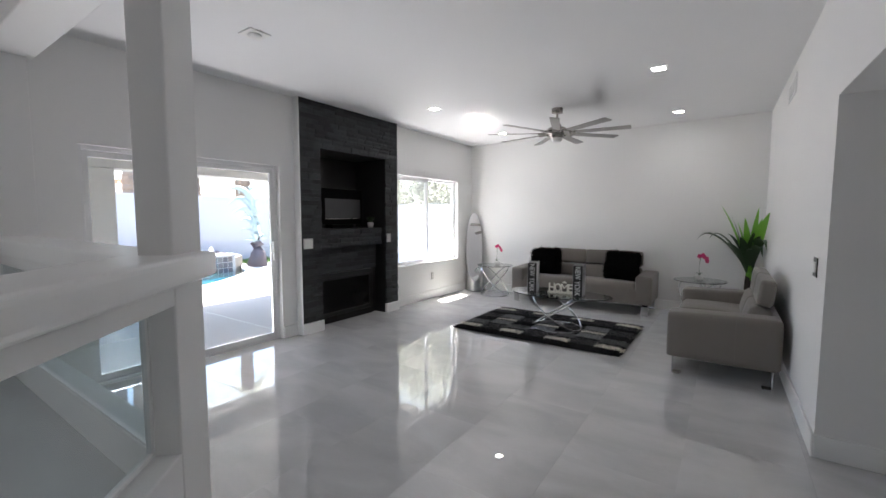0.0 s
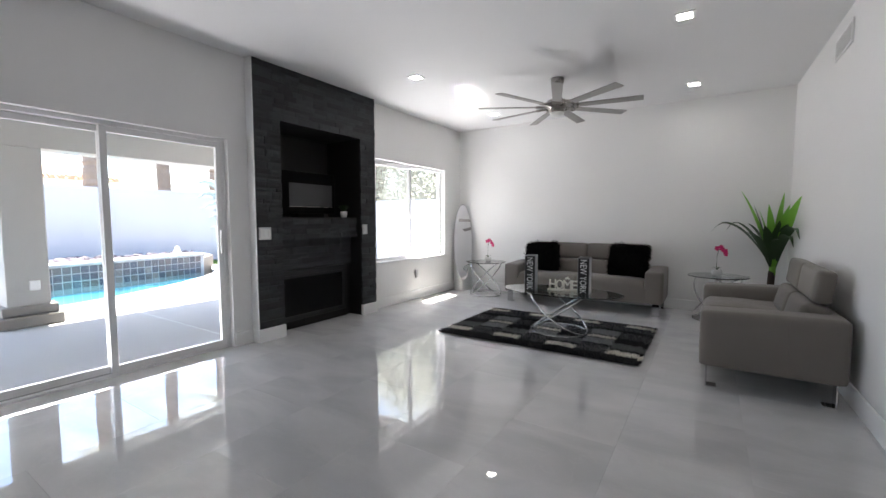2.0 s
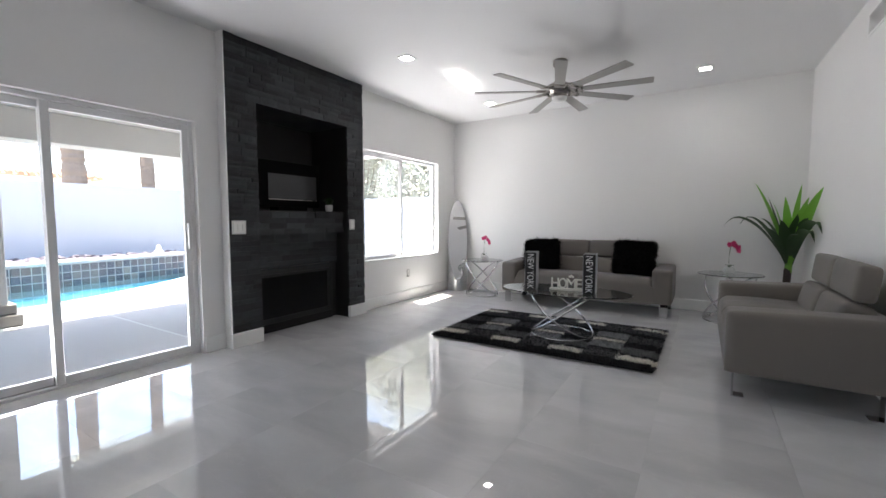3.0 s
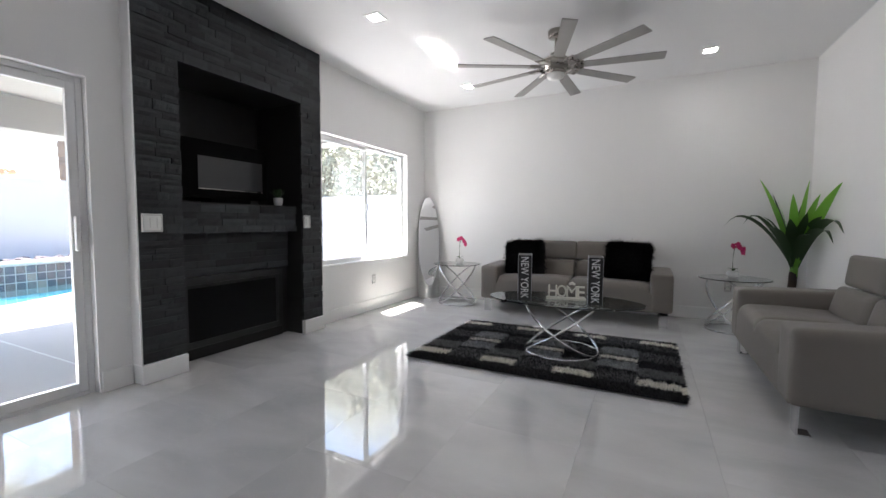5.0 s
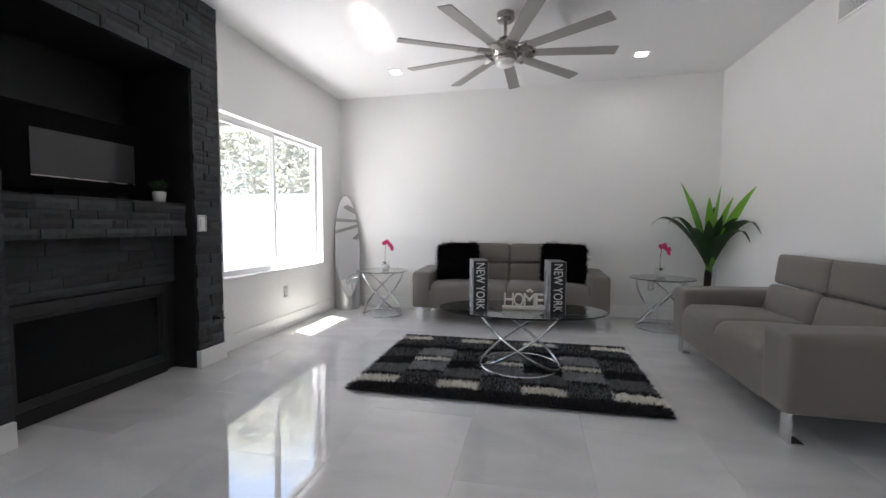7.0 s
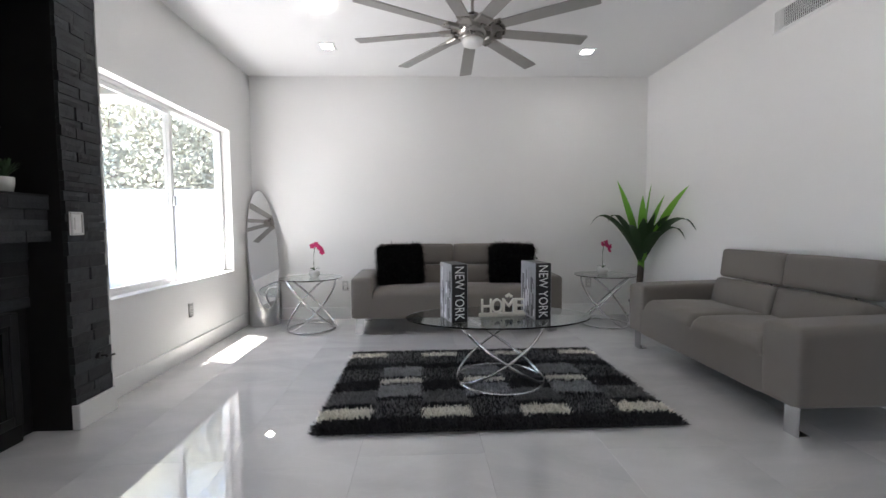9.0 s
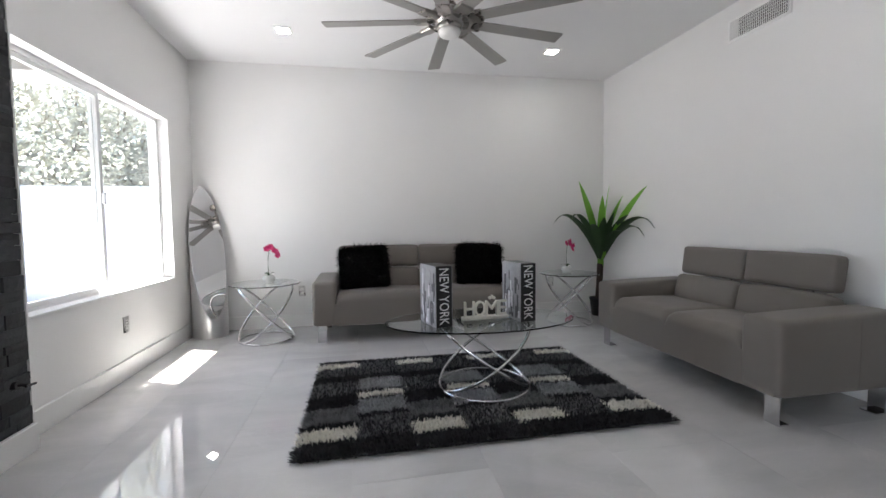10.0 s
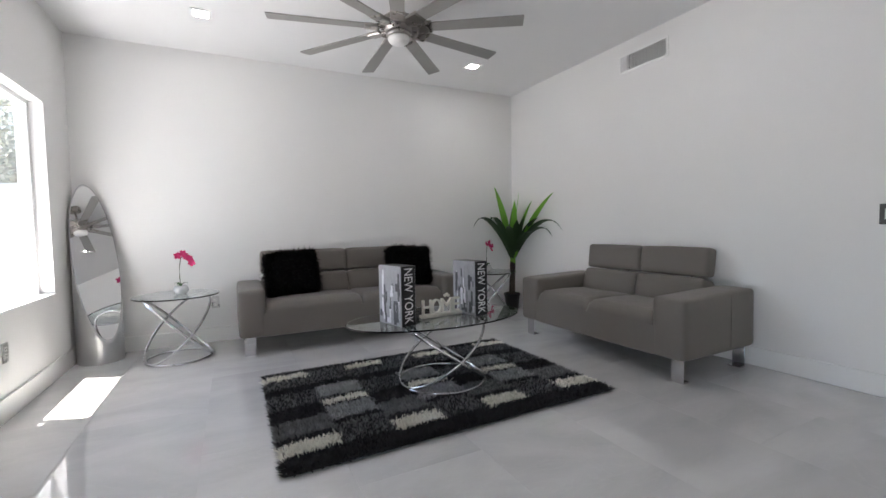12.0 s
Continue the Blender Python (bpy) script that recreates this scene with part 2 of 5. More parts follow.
COVER = material("grey_photo_cover", (0.34, 0.34, 0.36), 0.35, vary=0.3, scale=14, grain=0.15, grain_scale=50)
COVER_D = material("dark_photo_print", (0.07, 0.07, 0.08), 0.35, vary=0.35, scale=20, grain=0.2, grain_scale=60)
COVER_L = material("light_photo_print", (0.72, 0.72, 0.75), 0.35, vary=0.2, scale=20, grain=0.1, grain_scale=60)
STUCCO = material("beige_stucco", (0.41, 0.40, 0.38), 0.9, vary=0.06, scale=2, grain=0.12, grain_scale=70, bump=0.8)
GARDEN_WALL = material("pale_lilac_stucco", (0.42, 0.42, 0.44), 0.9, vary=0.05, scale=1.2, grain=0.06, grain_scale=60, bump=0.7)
STUCCO_W = material("white_stucco", (0.78, 0.77, 0.76), 0.9, vary=0.05, scale=1.5, grain=0.06, grain_scale=60, bump=0.7)
MOULD = material("grey_moulding", (0.20, 0.188, 0.172), 0.8, vary=0.15, scale=6, grain=0.15, bump=0.5)
CONCRETE = material("pale_concrete", (0.38, 0.37, 0.36), 0.85, vary=0.08, scale=0.9, grain=0.1, grain_scale=60, bump=0.4)
EARTH = material("tan_gravel_ground", (0.36, 0.31, 0.26), 0.95, vary=0.2, scale=0.6, grain=0.2, grain_scale=30, bump=0.8)
COPING = material("pale_coping", (0.52, 0.49, 0.47), 0.7, vary=0.08, scale=5, grain=0.1)
POOL_TILE = material("slate_pool_tile", (0.13, 0.11, 0.12), 0.3, vary=0.3, scale=5, grain=0.2, rand=0.4)
pn, pl = POOL_TILE.node_tree.nodes, POOL_TILE.node_tree.links
hue, ptone = pn.new("ShaderNodeObjectInfo"), pn.new("ShaderNodeValToRGB")
for q, c in ((0.35, (0.055, 0.07, 0.10, 1)), (0.6, (0.10, 0.08, 0.075, 1)), (0.85, (0.07, 0.07, 0.085, 1))):
    ptone.color_ramp.elements.new(q).color = c
ptone.color_ramp.elements[0].color, ptone.color_ramp.elements[-1].color = (0.045, 0.045, 0.06, 1), (0.26, 0.21, 0.18, 1)
pl.new(hue.outputs["Random"], ptone.inputs["Fac"])
pl.new(ptone.outputs["Color"], pn["Principled BSDF"].inputs["Base Color"])
POOL_GROUT = material("white_pool_grout", (0.42, 0.41, 0.41), 0.8, vary=0.1, scale=8, grain=0.1)
POOL_FLOOR = material("aqua_plaster", (0.16, 0.52, 0.62), 0.6, vary=0.1, scale=2)
ROCK = material("purple_grey_rock", (0.085, 0.07, 0.08), 0.9, vary=0.35, scale=5, grain=0.3, bump=0.8)
BRONZE = material("verdigris_bronze", (0.30, 0.36, 0.35), 0.6, 0.1, vary=0.3, scale=6, grain=0.2, bump=0.4)
PALM_BARK = material("palm_bark", (0.20, 0.15, 0.115), 0.95, vary=0.4, scale=7, grain=0.35, grain_scale=40, bump=0.9)
TREE_LEAF = leaf_material("olive_foliage", (0.23, 0.225, 0.19), (0.70, 0.70, 0.61), 0.6, 0.6)
TREE_BARK = material("grey_brown_bark", (0.22, 0.18, 0.15), 0.95, vary=0.3, scale=8, grain=0.3, bump=0.8)
ROOF_TILE = material("clay_roof_tile", (0.42, 0.26, 0.18), 0.85, vary=0.25, scale=3, grain=0.2)
GRASS = material("lawn_green", (0.06, 0.12, 0.025), 0.9, vary=0.3, scale=4, grain=0.3)
PANE = pane_material("window_glass")
TOP_GLASS = glass_material("table_glass", (0.90, 0.95, 0.94))
RAIL_GLASS = pane_material("rail_glass", (0.90, 0.94, 0.95))
LAMP = lamp_material("lamp_diffuser", (1.0, 0.97, 0.95), 12.0)
OPAL = material("opal_glass", (0.85, 0.84, 0.82), 0.3, vary=0.02)

water = bpy.data.materials.new("pool_water")
water.use_nodes = True
wb = water.node_tree.nodes["Principled BSDF"]
wb.inputs["Base Color"].default_value = (0.68, 0.90, 0.94, 1)
wb.inputs["Transmission Weight"].default_value, wb.inputs["Roughness"].default_value, wb.inputs["IOR"].default_value = 1.0, 0.03, 1.33
wv = water.node_tree.nodes.new("ShaderNodeTexNoise")
wv.inputs["Scale"].default_value = 3.0
wbp = water.node_tree.nodes.new("ShaderNodeBump")
wbp.inputs["Strength"].default_value, wbp.inputs["Distance"].default_value = 0.4, 0.03
water.node_tree.links.new(wv.outputs["Fac"], wbp.inputs["Height"])
water.node_tree.links.new(wbp.outputs[0], wb.inputs["Normal"])


# ---- mesh helpers ----
def mesh_of(name, bm, mat, smooth=False):
    me = bpy.data.meshes.new(name)
    bm.normal_update()
    bm.to_mesh(me)
    bm.free()
    me.materials.append(mat)
    if smooth:
        me.shade_smooth()
    return me


def part(name, bm, mat, parent=None, label="", smooth=False, m=None):
    ob = new(name, mesh_of(name, bm, mat, smooth))
    if parent is not None:
        ob.parent = parent
    if m is not None:
        ob.matrix_basis = m
    if label:
        ob["label"] = label
    return ob


def thing(name, label, category, m=None, group="", kind=""):
    ob = new(name)
    ob.empty_display_size = 0.1
    if m is not None:
        ob.matrix_basis = m
    return tagged(ob, label, category, group, kind)


def box(bm, x0, x1, y0, y1, z0, z1, bevel=0.0, segs=2):
    r = bmesh.ops.create_cube(bm, size=1.0, matrix=Matrix.Translation(((x0 + x1) / 2, (y0 + y1) / 2, (z0 + z1) / 2)) @ Matrix.Diagonal((x1 - x0, y1 - y0, z1 - z0, 1)))
    if bevel:
        edges = list({e for v in r["verts"] for e in v.link_edges})
        bmesh.ops.bevel(bm, geom=edges, offset=bevel, segments=segs, profile=0.5, affect="EDGES")
    return bm


def boxed(*a, bevel=0.0, segs=2):
    return box(bmesh.new(), *a, bevel=bevel, segs=segs)


def soft(sx, sy, sz, r=0.03, bulge=(0, 0, 0), n=10, at=(0, 0, 0), wob=0.0):
    """A padded box: rounded edges and faces that swell."""
    bm = bmesh.new()
    bmesh.ops.create_cube(bm, size=2.0)
    bmesh.ops.subdivide_edges(bm, edges=bm.edges[:], cuts=n, use_grid_fill=True)
    hx, hy, hz = sx / 2, sy / 2, sz / 2
    for v in bm.verts:
        u = [max(-1, min(1, c)) for c in v.co]
        # denser near the edges
        w = [math.sin(c * math.pi / 2) for c in u]
        p = Vector((w[0] * hx, w[1] * hy, w[2] * hz))
        q = Vector([max(-h + r, min(h - r, c)) for h, c in zip((hx, hy, hz), p)])
        d = p - q
        if d.length > 1e-9:
            d = d.normalized() * r
        p = q + d
        for k in range(3):
            a, b2 = w[(k + 1) % 3], w[(k + 2) % 3]
            p[k] += math.copysign(bulge[k] * (1 - a * a) * (1 - b2 * b2) * abs(w[k]), w[k])
        if wob:
            p += Vector((noise.noise(p * 7), noise.noise(p * 7 + Vector((9, 0, 0))), noise.noise(p * 7 + Vector((0, 9, 0))))) * wob
        v.co = p + Vector(at)
    return bm


def tube(bm, pts, radii, sides=10, closed=False, flat=1.0):
    """A tube along a line of points, with its own radius at each."""
    pts = [Vector(p) for p in pts]
    rings, n = [], len(pts)
    up = Vector((0, 0, 1))
    for i, p in enumerate(pts):
        a = pts[(i - 1) % n] if (closed or i > 0) else p
        b2 = pts[(i + 1) % n] if (closed or i < n - 1) else p
        t = (b2 - a).normalized()
        side = t.cross(up)
        if side.length < 1e-3:
            side = t.cross(Vector((0, 1, 0)))
        side.normalize()
        nor = side.cross(t).normalized()
        r = radii[i] if isinstance(radii, (list, tuple)) else radii
        rings.append([bm.verts.new(p + side * (r * math.cos(2 * math.pi * k / sides)) + nor * (r * flat * math.sin(2 * math.pi * k / sides))) for k in range(sides)])
    for i in range(n if closed else n - 1):
        A, B = rings[i], rings[(i + 1) % n]
        for k in range(sides):
            bm.faces.new((A[k], A[(k + 1) % sides], B[(k + 1) % sides], B[k]))
    if not closed:
        bm.faces.new(rings[0][::-1])
        bm.faces.new(rings[-1])
    return bm


def lathe(bm, profile, sides=24, at=(0, 0, 0)):
    """A turned shape from (radius, height) pairs."""
    rings = []
    for r, z in profile:
        rings.append([bm.verts.new((at[0] + r * math.cos(2 * math.pi * k / sides), at[1] + r * math.sin(2 * math.pi * k / sides), at[2] + z)) for k in range(sides)])
    for A, B in zip(rings, rings[1:]):
        for k in range(sides):
            bm.faces.new((A[k], A[(k + 1) % sides], B[(k + 1) % sides], B[k]))
    bm.faces.new(rings[0][::-1])
    bm.faces.new(rings[-1])
    return bm


def prism(bm, outline, z0, z1):
    """An upright slab over a plan outline, listed anticlockwise."""
    lo = [bm.verts.new((x, y, z0)) for x, y in outline]
    hi = [bm.verts.new((x, y, z1)) for x, y in outline]
    n = len(outline)
    bm.faces.new(lo[::-1])
    bm.faces.new(hi)
    for k in range(n):
        bm.faces.new((lo[k], lo[(k + 1) % n], hi[(k + 1) % n], hi[k]))
    return bm


def wall_mesh(axis, plane0, plane1, a0, a1, z0, z1, holes=()):
    """A thick wall along x or y with openings that go through it."""
    bm = bmesh.new()
    cuts = sorted({a0, a1, *[h[0] for h in holes], *[h[1] for h in holes]})
    for p, q in zip(cuts, cuts[1:]):
        mid = (p + q) / 2
        spans, z = [], z0
        for h in sorted((h for h in holes if h[0] < mid < h[1]), key=lambda h: h[2]):
            if h[2] > z:
                spans.append((z, h[2]))
            z = h[3]
        if z < z1:
            spans.append((z, z1))
        for s, t in spans:
            if axis == "y":
                box(bm, plane0, plane1, p, q, s, t)
            else:
                box(bm, p, q, plane0, plane1, s, t)
    bmesh.ops.remove_doubles(bm, verts=bm.verts[:], dist=1e-5)
    seen = {}
    for f in bm.faces[:]:
        c = f.calc_center_median()
        key = (round(c.x, 4), round(c.y, 4), round(c.z, 4))
        seen.setdefault(key, []).append(f)
    bmesh.ops.delete(bm, geom=[f for fs in seen.values() if len(fs) > 1 for f in fs], context="FACES")
    return bm


def text_bm(body, size, depth, space=1.0):
    cu = bpy.data.curves.new("lettering", "FONT")
    cu.body, cu.size, cu.extrude, cu.space_character = body, size, depth, space
    cu.resolution_u = 4
    ob = bpy.data.objects.new("lettering", cu)
    scene.collection.objects.link(ob)
    dg = bpy.context.evaluated_depsgraph_get()
    me = bpy.data.meshes.new_from_object(ob.evaluated_get(dg))
    bm = bmesh.new()
    bm.from_mesh(me)
    bpy.data.objects.remove(ob)
    bpy.data.curves.remove(cu)
    bpy.data.meshes.remove(me)
    return bm


# ---- the shell of the room ----
TOP = 3.0
wall_w = part("wall_west", wall_mesh("y", WEST - THICK, WEST, SOUTH, NORTH + THICK, -0.02, TOP,
              [(DOOR[0], DOOR[1], -0.021, DOOR[2]), (WIN[0], WIN[1], WIN[2], WIN[3]), FILL_WIN, (REC_Y0 - 0.032, REC_Y1 + 0.032, -0.021, NICHE_TOP + 0.032)]), WALL)
tagged(wall_w, "white painted wall with sliding door, fireplace and window", "wall", kind="structure")
wall_n = part("wall_north", wall_mesh("x", NORTH, NORTH + THICK, WEST, EAST, -0.02, TOP), WALL)
tagged(wall_n, "plain white painted wall behind the sofa", "wall", kind="structure")
OPEN_Y = 3.47
wall_e = part("wall_east", wall_mesh("y", EAST, EAST + 0.32, SOUTH, NORTH + THICK, -0.02, TOP, [(1.7, OPEN_Y, -0.021, 2.13)]), WALL)
tagged(wall_e, "white painted wall with a hallway opening", "wall", kind="structure")
for v in wall_e.data.vertices:
    v.co.x = v.co.x + east_x(v.co.y) - EAST
wall_s = part("wall_south", wall_mesh("x", SOUTH - THICK, SOUTH, WEST - THICK, EAST + 0.32, -0.02, TOP), WALL)
tagged(wall_s, "plain white painted wall", "wall", kind="structure")
hall = bmesh.new()
box(hall, EAST + 0.32, 2.3, OPEN_Y, OPEN_Y + 0.12, -0.02, TOP)
box(hall, EAST + 0.32, 2.3, 1.58, 1.7, -0.02, TOP)
box(hall, 2.3, 2.42, 1.58, OPEN_Y + 0.12, -0.02, TOP)
tagged(part("wall_hall", hall, WALL), "white painted hallway walls", "wall", kind="structure")

cb = bmesh.new()
for x in (WEST - THICK, 2.42):
    for y in (SOUTH - THICK, NORTH + THICK):
        for dz in (0, 0.2):
            cb.verts.new((x, y, ceil_z(x) + dz))
bmesh.ops.convex_hull(cb, input=cb.verts[:])
tagged(part("ceiling", cb, CEILING), "smooth white painted ceiling", "ceiling", kind="structure")

soffit = part("ceiling_beam", boxed(WEST, -1.64, 0.84, 1.10, 2.56, 2.86, bevel=0.008), WALL)
tagged(soffit, "white boxed ceiling beam above the railing", "beam", kind="structure")

floor = part("floor", boxed(WEST - THICK, 2.42, SOUTH - THICK, NORTH + THICK, -0.12, -0.004), GROUT)
tagged(floor, "polished grey marble tile floor", "floor", kind="structure")


def skirting(name, x0, x1, y0, y1, askew=False):
    bm = bmesh.new()
    box(bm, x0, x1, y0, y1, 0.0, 0.14, bevel=0.004, segs=1)
    if askew:
        for v in bm.verts:
            v.co.x += east_x(v.co.y) - EAST
    tagged(part(name, bm, TRIM), "tall white painted baseboard", "baseboard", kind="structure")


BT = 0.016
skirting("baseboard", WEST, WEST + BT, SOUTH, DOOR[0] - 0.01)
skirting("baseboard", WEST, WEST + BT, DOOR[1] + 0.01, FP_Y0 - 0.016)
skirting("baseboard", WEST, WEST + BT, FP_Y1 + 0.016, NORTH)
skirting("baseboard", WEST + BT, EAST - BT - 0.001, NORTH - BT, NORTH)
skirting("baseboard", EAST - BT, EAST, OPEN_Y - BT, NORTH, True)
skirting("baseboard", east_x(OPEN_Y), 2.3, OPEN_Y - BT, OPEN_Y)
skirting("baseboard", EAST - BT, EAST, SOUTH, 1.7, True)


# ---- the sliding door ----
def sliding_door():
    y0, y1, zt = DOOR
    xo, xi = WEST - 0.135, WEST - 0.055
    d = thing("door_1", "white vinyl sliding glass patio door, closed", "door", kind="structure")
    f = bmesh.new()
    box(f, xo, xi, y0, y0 + 0.035, 0.0, zt, bevel=0.004)
    box(f, xo, xi, y1 - 0.035, y1, 0.0, zt, bevel=0.004)
    box(f, xo, xi, y0 + 0.035, y1 - 0.035, zt - 0.035, zt, bevel=0.004)
    box(f, xo, xi, y0 + 0.035, y1 - 0.035, -0.003, 0.022, bevel=0.004)
    part("door_frame", f, VINYL, d)
    mid = 2.185

    def leaf(name, a, b2, x, s=0.05):
        bm = bmesh.new()
        z0, z1 = 0.024, zt - 0.037
        box(bm, x - 0.017, x + 0.017, a, a + s, z0, z1, bevel=0.004)
        box(bm, x - 0.017, x + 0.017, b2 - s, b2, z0, z1, bevel=0.004)
        box(bm, x - 0.017, x + 0.017, a + s, b2 - s, z1 - s, z1, bevel=0.004)
        box(bm, x - 0.017, x + 0.017, a + s, b2 - s, z0, z0 + 0.06, bevel=0.004)
        lf = part(name, bm, VINYL, d)
        g = part("pane", boxed(x - 0.003, x + 0.003, a + s, b2 - s, z0 + 0.06, z1 - s), PANE, lf)
        g.visible_shadow = False
        return lf
    leaf("fixed_panel", y0 + 0.036, mid + 0.025, xo + 0.02)
    mv = leaf("sliding_panel", mid - 0.025, y1 - 0.036, xi - 0.02)
    part("track", boxed(xo + 0.042, xi - 0.04, y0 + 0.035, y1 - 0.035, 0.02, 0.03), ALU, d, "grey metal door track")
    h = bmesh.new()
    box(h, xi - 0.002, xi + 0.03, y1 - 0.075, y1 - 0.05, 0.93, 1.15, bevel=0.006)
    part("door_handle", h, VINYL, mv, "white pull handle")


sliding_door()


# ---- the window ----
def window():
    y0, y1, z0, z1 = WIN
    w = thing("window_1", "white vinyl sliding window looking onto trees", "window", kind="structure")
    xo, xi = WEST - 0.15, WEST - 0.085
    f = bmesh.new()
    s = 0.035
    box(f, xo, xi, y0, y0 + s, z0, z1, bevel=0.004)
    box(f, xo, xi, y1 - s, y1, z0, z1, bevel=0.004)
    box(f, xo, xi, y0 + s, y1 - s, z1 - s, z1, bevel=0.004)
    box(f, xo, xi, y0 + s, y1 - s, z0, z0 + s, bevel=0.004)
    part("window_frame", f, VINYL, w)
    mid = 6.125
    m1 = bmesh.new()
    box(m1, xo + 0.005, xo + 0.03, mid - 0.03, mid + 0.025, z0 + s, z1 - s, bevel=0.003)
    part("mullion", m1, VINYL, w)
    sash = bmesh.new()
    a, b2, xs0, xs1 = y0 + s, mid + 0.005, xo + 0.034, xi - 0.004
    box(sash, xs0, xs1, a, a + 0.03, z0 + s, z1 - s, bevel=0.003)
    box(sash, xs0, xs1, b2 - 0.035, b2, z0 + s, z1 - s, bevel=0.003)
    box(sash, xs0, xs1, a + 0.03, b2 - 0.035, z1 - s - 0.03, z1 - s, bevel=0.003)
    box(sash, xs0, xs1, a + 0.03, b2 - 0.035, z0 + s, z0 + s + 0.03, bevel=0.003)
    sh = part("sash", sash, VINYL, w)
    part("latch", boxed(xs1, xs1 + 0.02, b2 - 0.03, b2 - 0.008, 1.28, 1.36, bevel=0.004), VINYL, sh)
    g1 = part("pane", boxed(xo + 0.014, xo + 0.018, mid + 0.025, y1 - s, z0 + s, z1 - s), PANE, w)
    g2 = part("pane", boxed(xs0 + 0.01, xs0 + 0.014, a + 0.03, b2 - 0.035, z0 + s + 0.03, z1 - s - 0.03), PANE, w)
    g1.visible_shadow = g2.visible_shadow = False
    part("window_sill", boxed(xi, WEST + 0.012, y0 + 0.004, y1 - 0.004, z0 + 0.002, z0 + 0.018, bevel=0.004), TRIM, w)


window()


# unseen window, added to let fill light onto the post and railing
def fill_window():
    y0, y1, z0, z1 = FILL_WIN
    w = thing("added_window", "added plain white framed window over the landing, out of view", "window", kind="structure")
    f = bmesh.new()
    x0, x1, t = WEST - 0.15, WEST - 0.085, 0.035
    box(f, x0, x1, y0, y0 + t, z0, z1, bevel=0.004)
    box(f, x0, x1, y1 - t, y1, z0, z1, bevel=0.004)
    box(f, x0, x1, y0 + t, y1 - t, z1 - t, z1, bevel=0.004)
    box(f, x0, x1, y0 + t, y1 - t, z0, z0 + t, bevel=0.004)
    part("window_frame", f, VINYL, w)
    part("pane", boxed(x0 + 0.02, x0 + 0.024, y0 + t, y1 - t, z0 + t, z1 - t), PANE, w).visible_shadow = False


fill_window()


# ---- the fireplace ----
def stone_meshes():
    out = []
    rng = random.Random(5)
    for k in range(7):
        bm = bmesh.new()
        bmesh.ops.create_grid(bm, x_segments=5, y_segments=2, size=0.5)
        for v in bm.verts:
            u, w = v.co.x, v.co.y
            edge = max(abs(u), abs(w)) > 0.49
            v.co = Vector((0.5 - (0.13 if edge else rng.uniform(0.0, 0.10)), u + (0 if edge else rng.uniform(-0.03, 0.03)), w))
        rim = [e for e in bm.edges if e.is_boundary]
        r = bmesh.ops.extrude_edge_only(bm, edges=rim)
        for v in [g for g in r["geom"] if isinstance(g, bmesh.types.BMVert)]:
            v.co.x = -0.5
        bmesh.ops.recalc_face_normals(bm, faces=bm.faces[:])
        out.append(mesh_of("stone", bm, STONE))
    return out


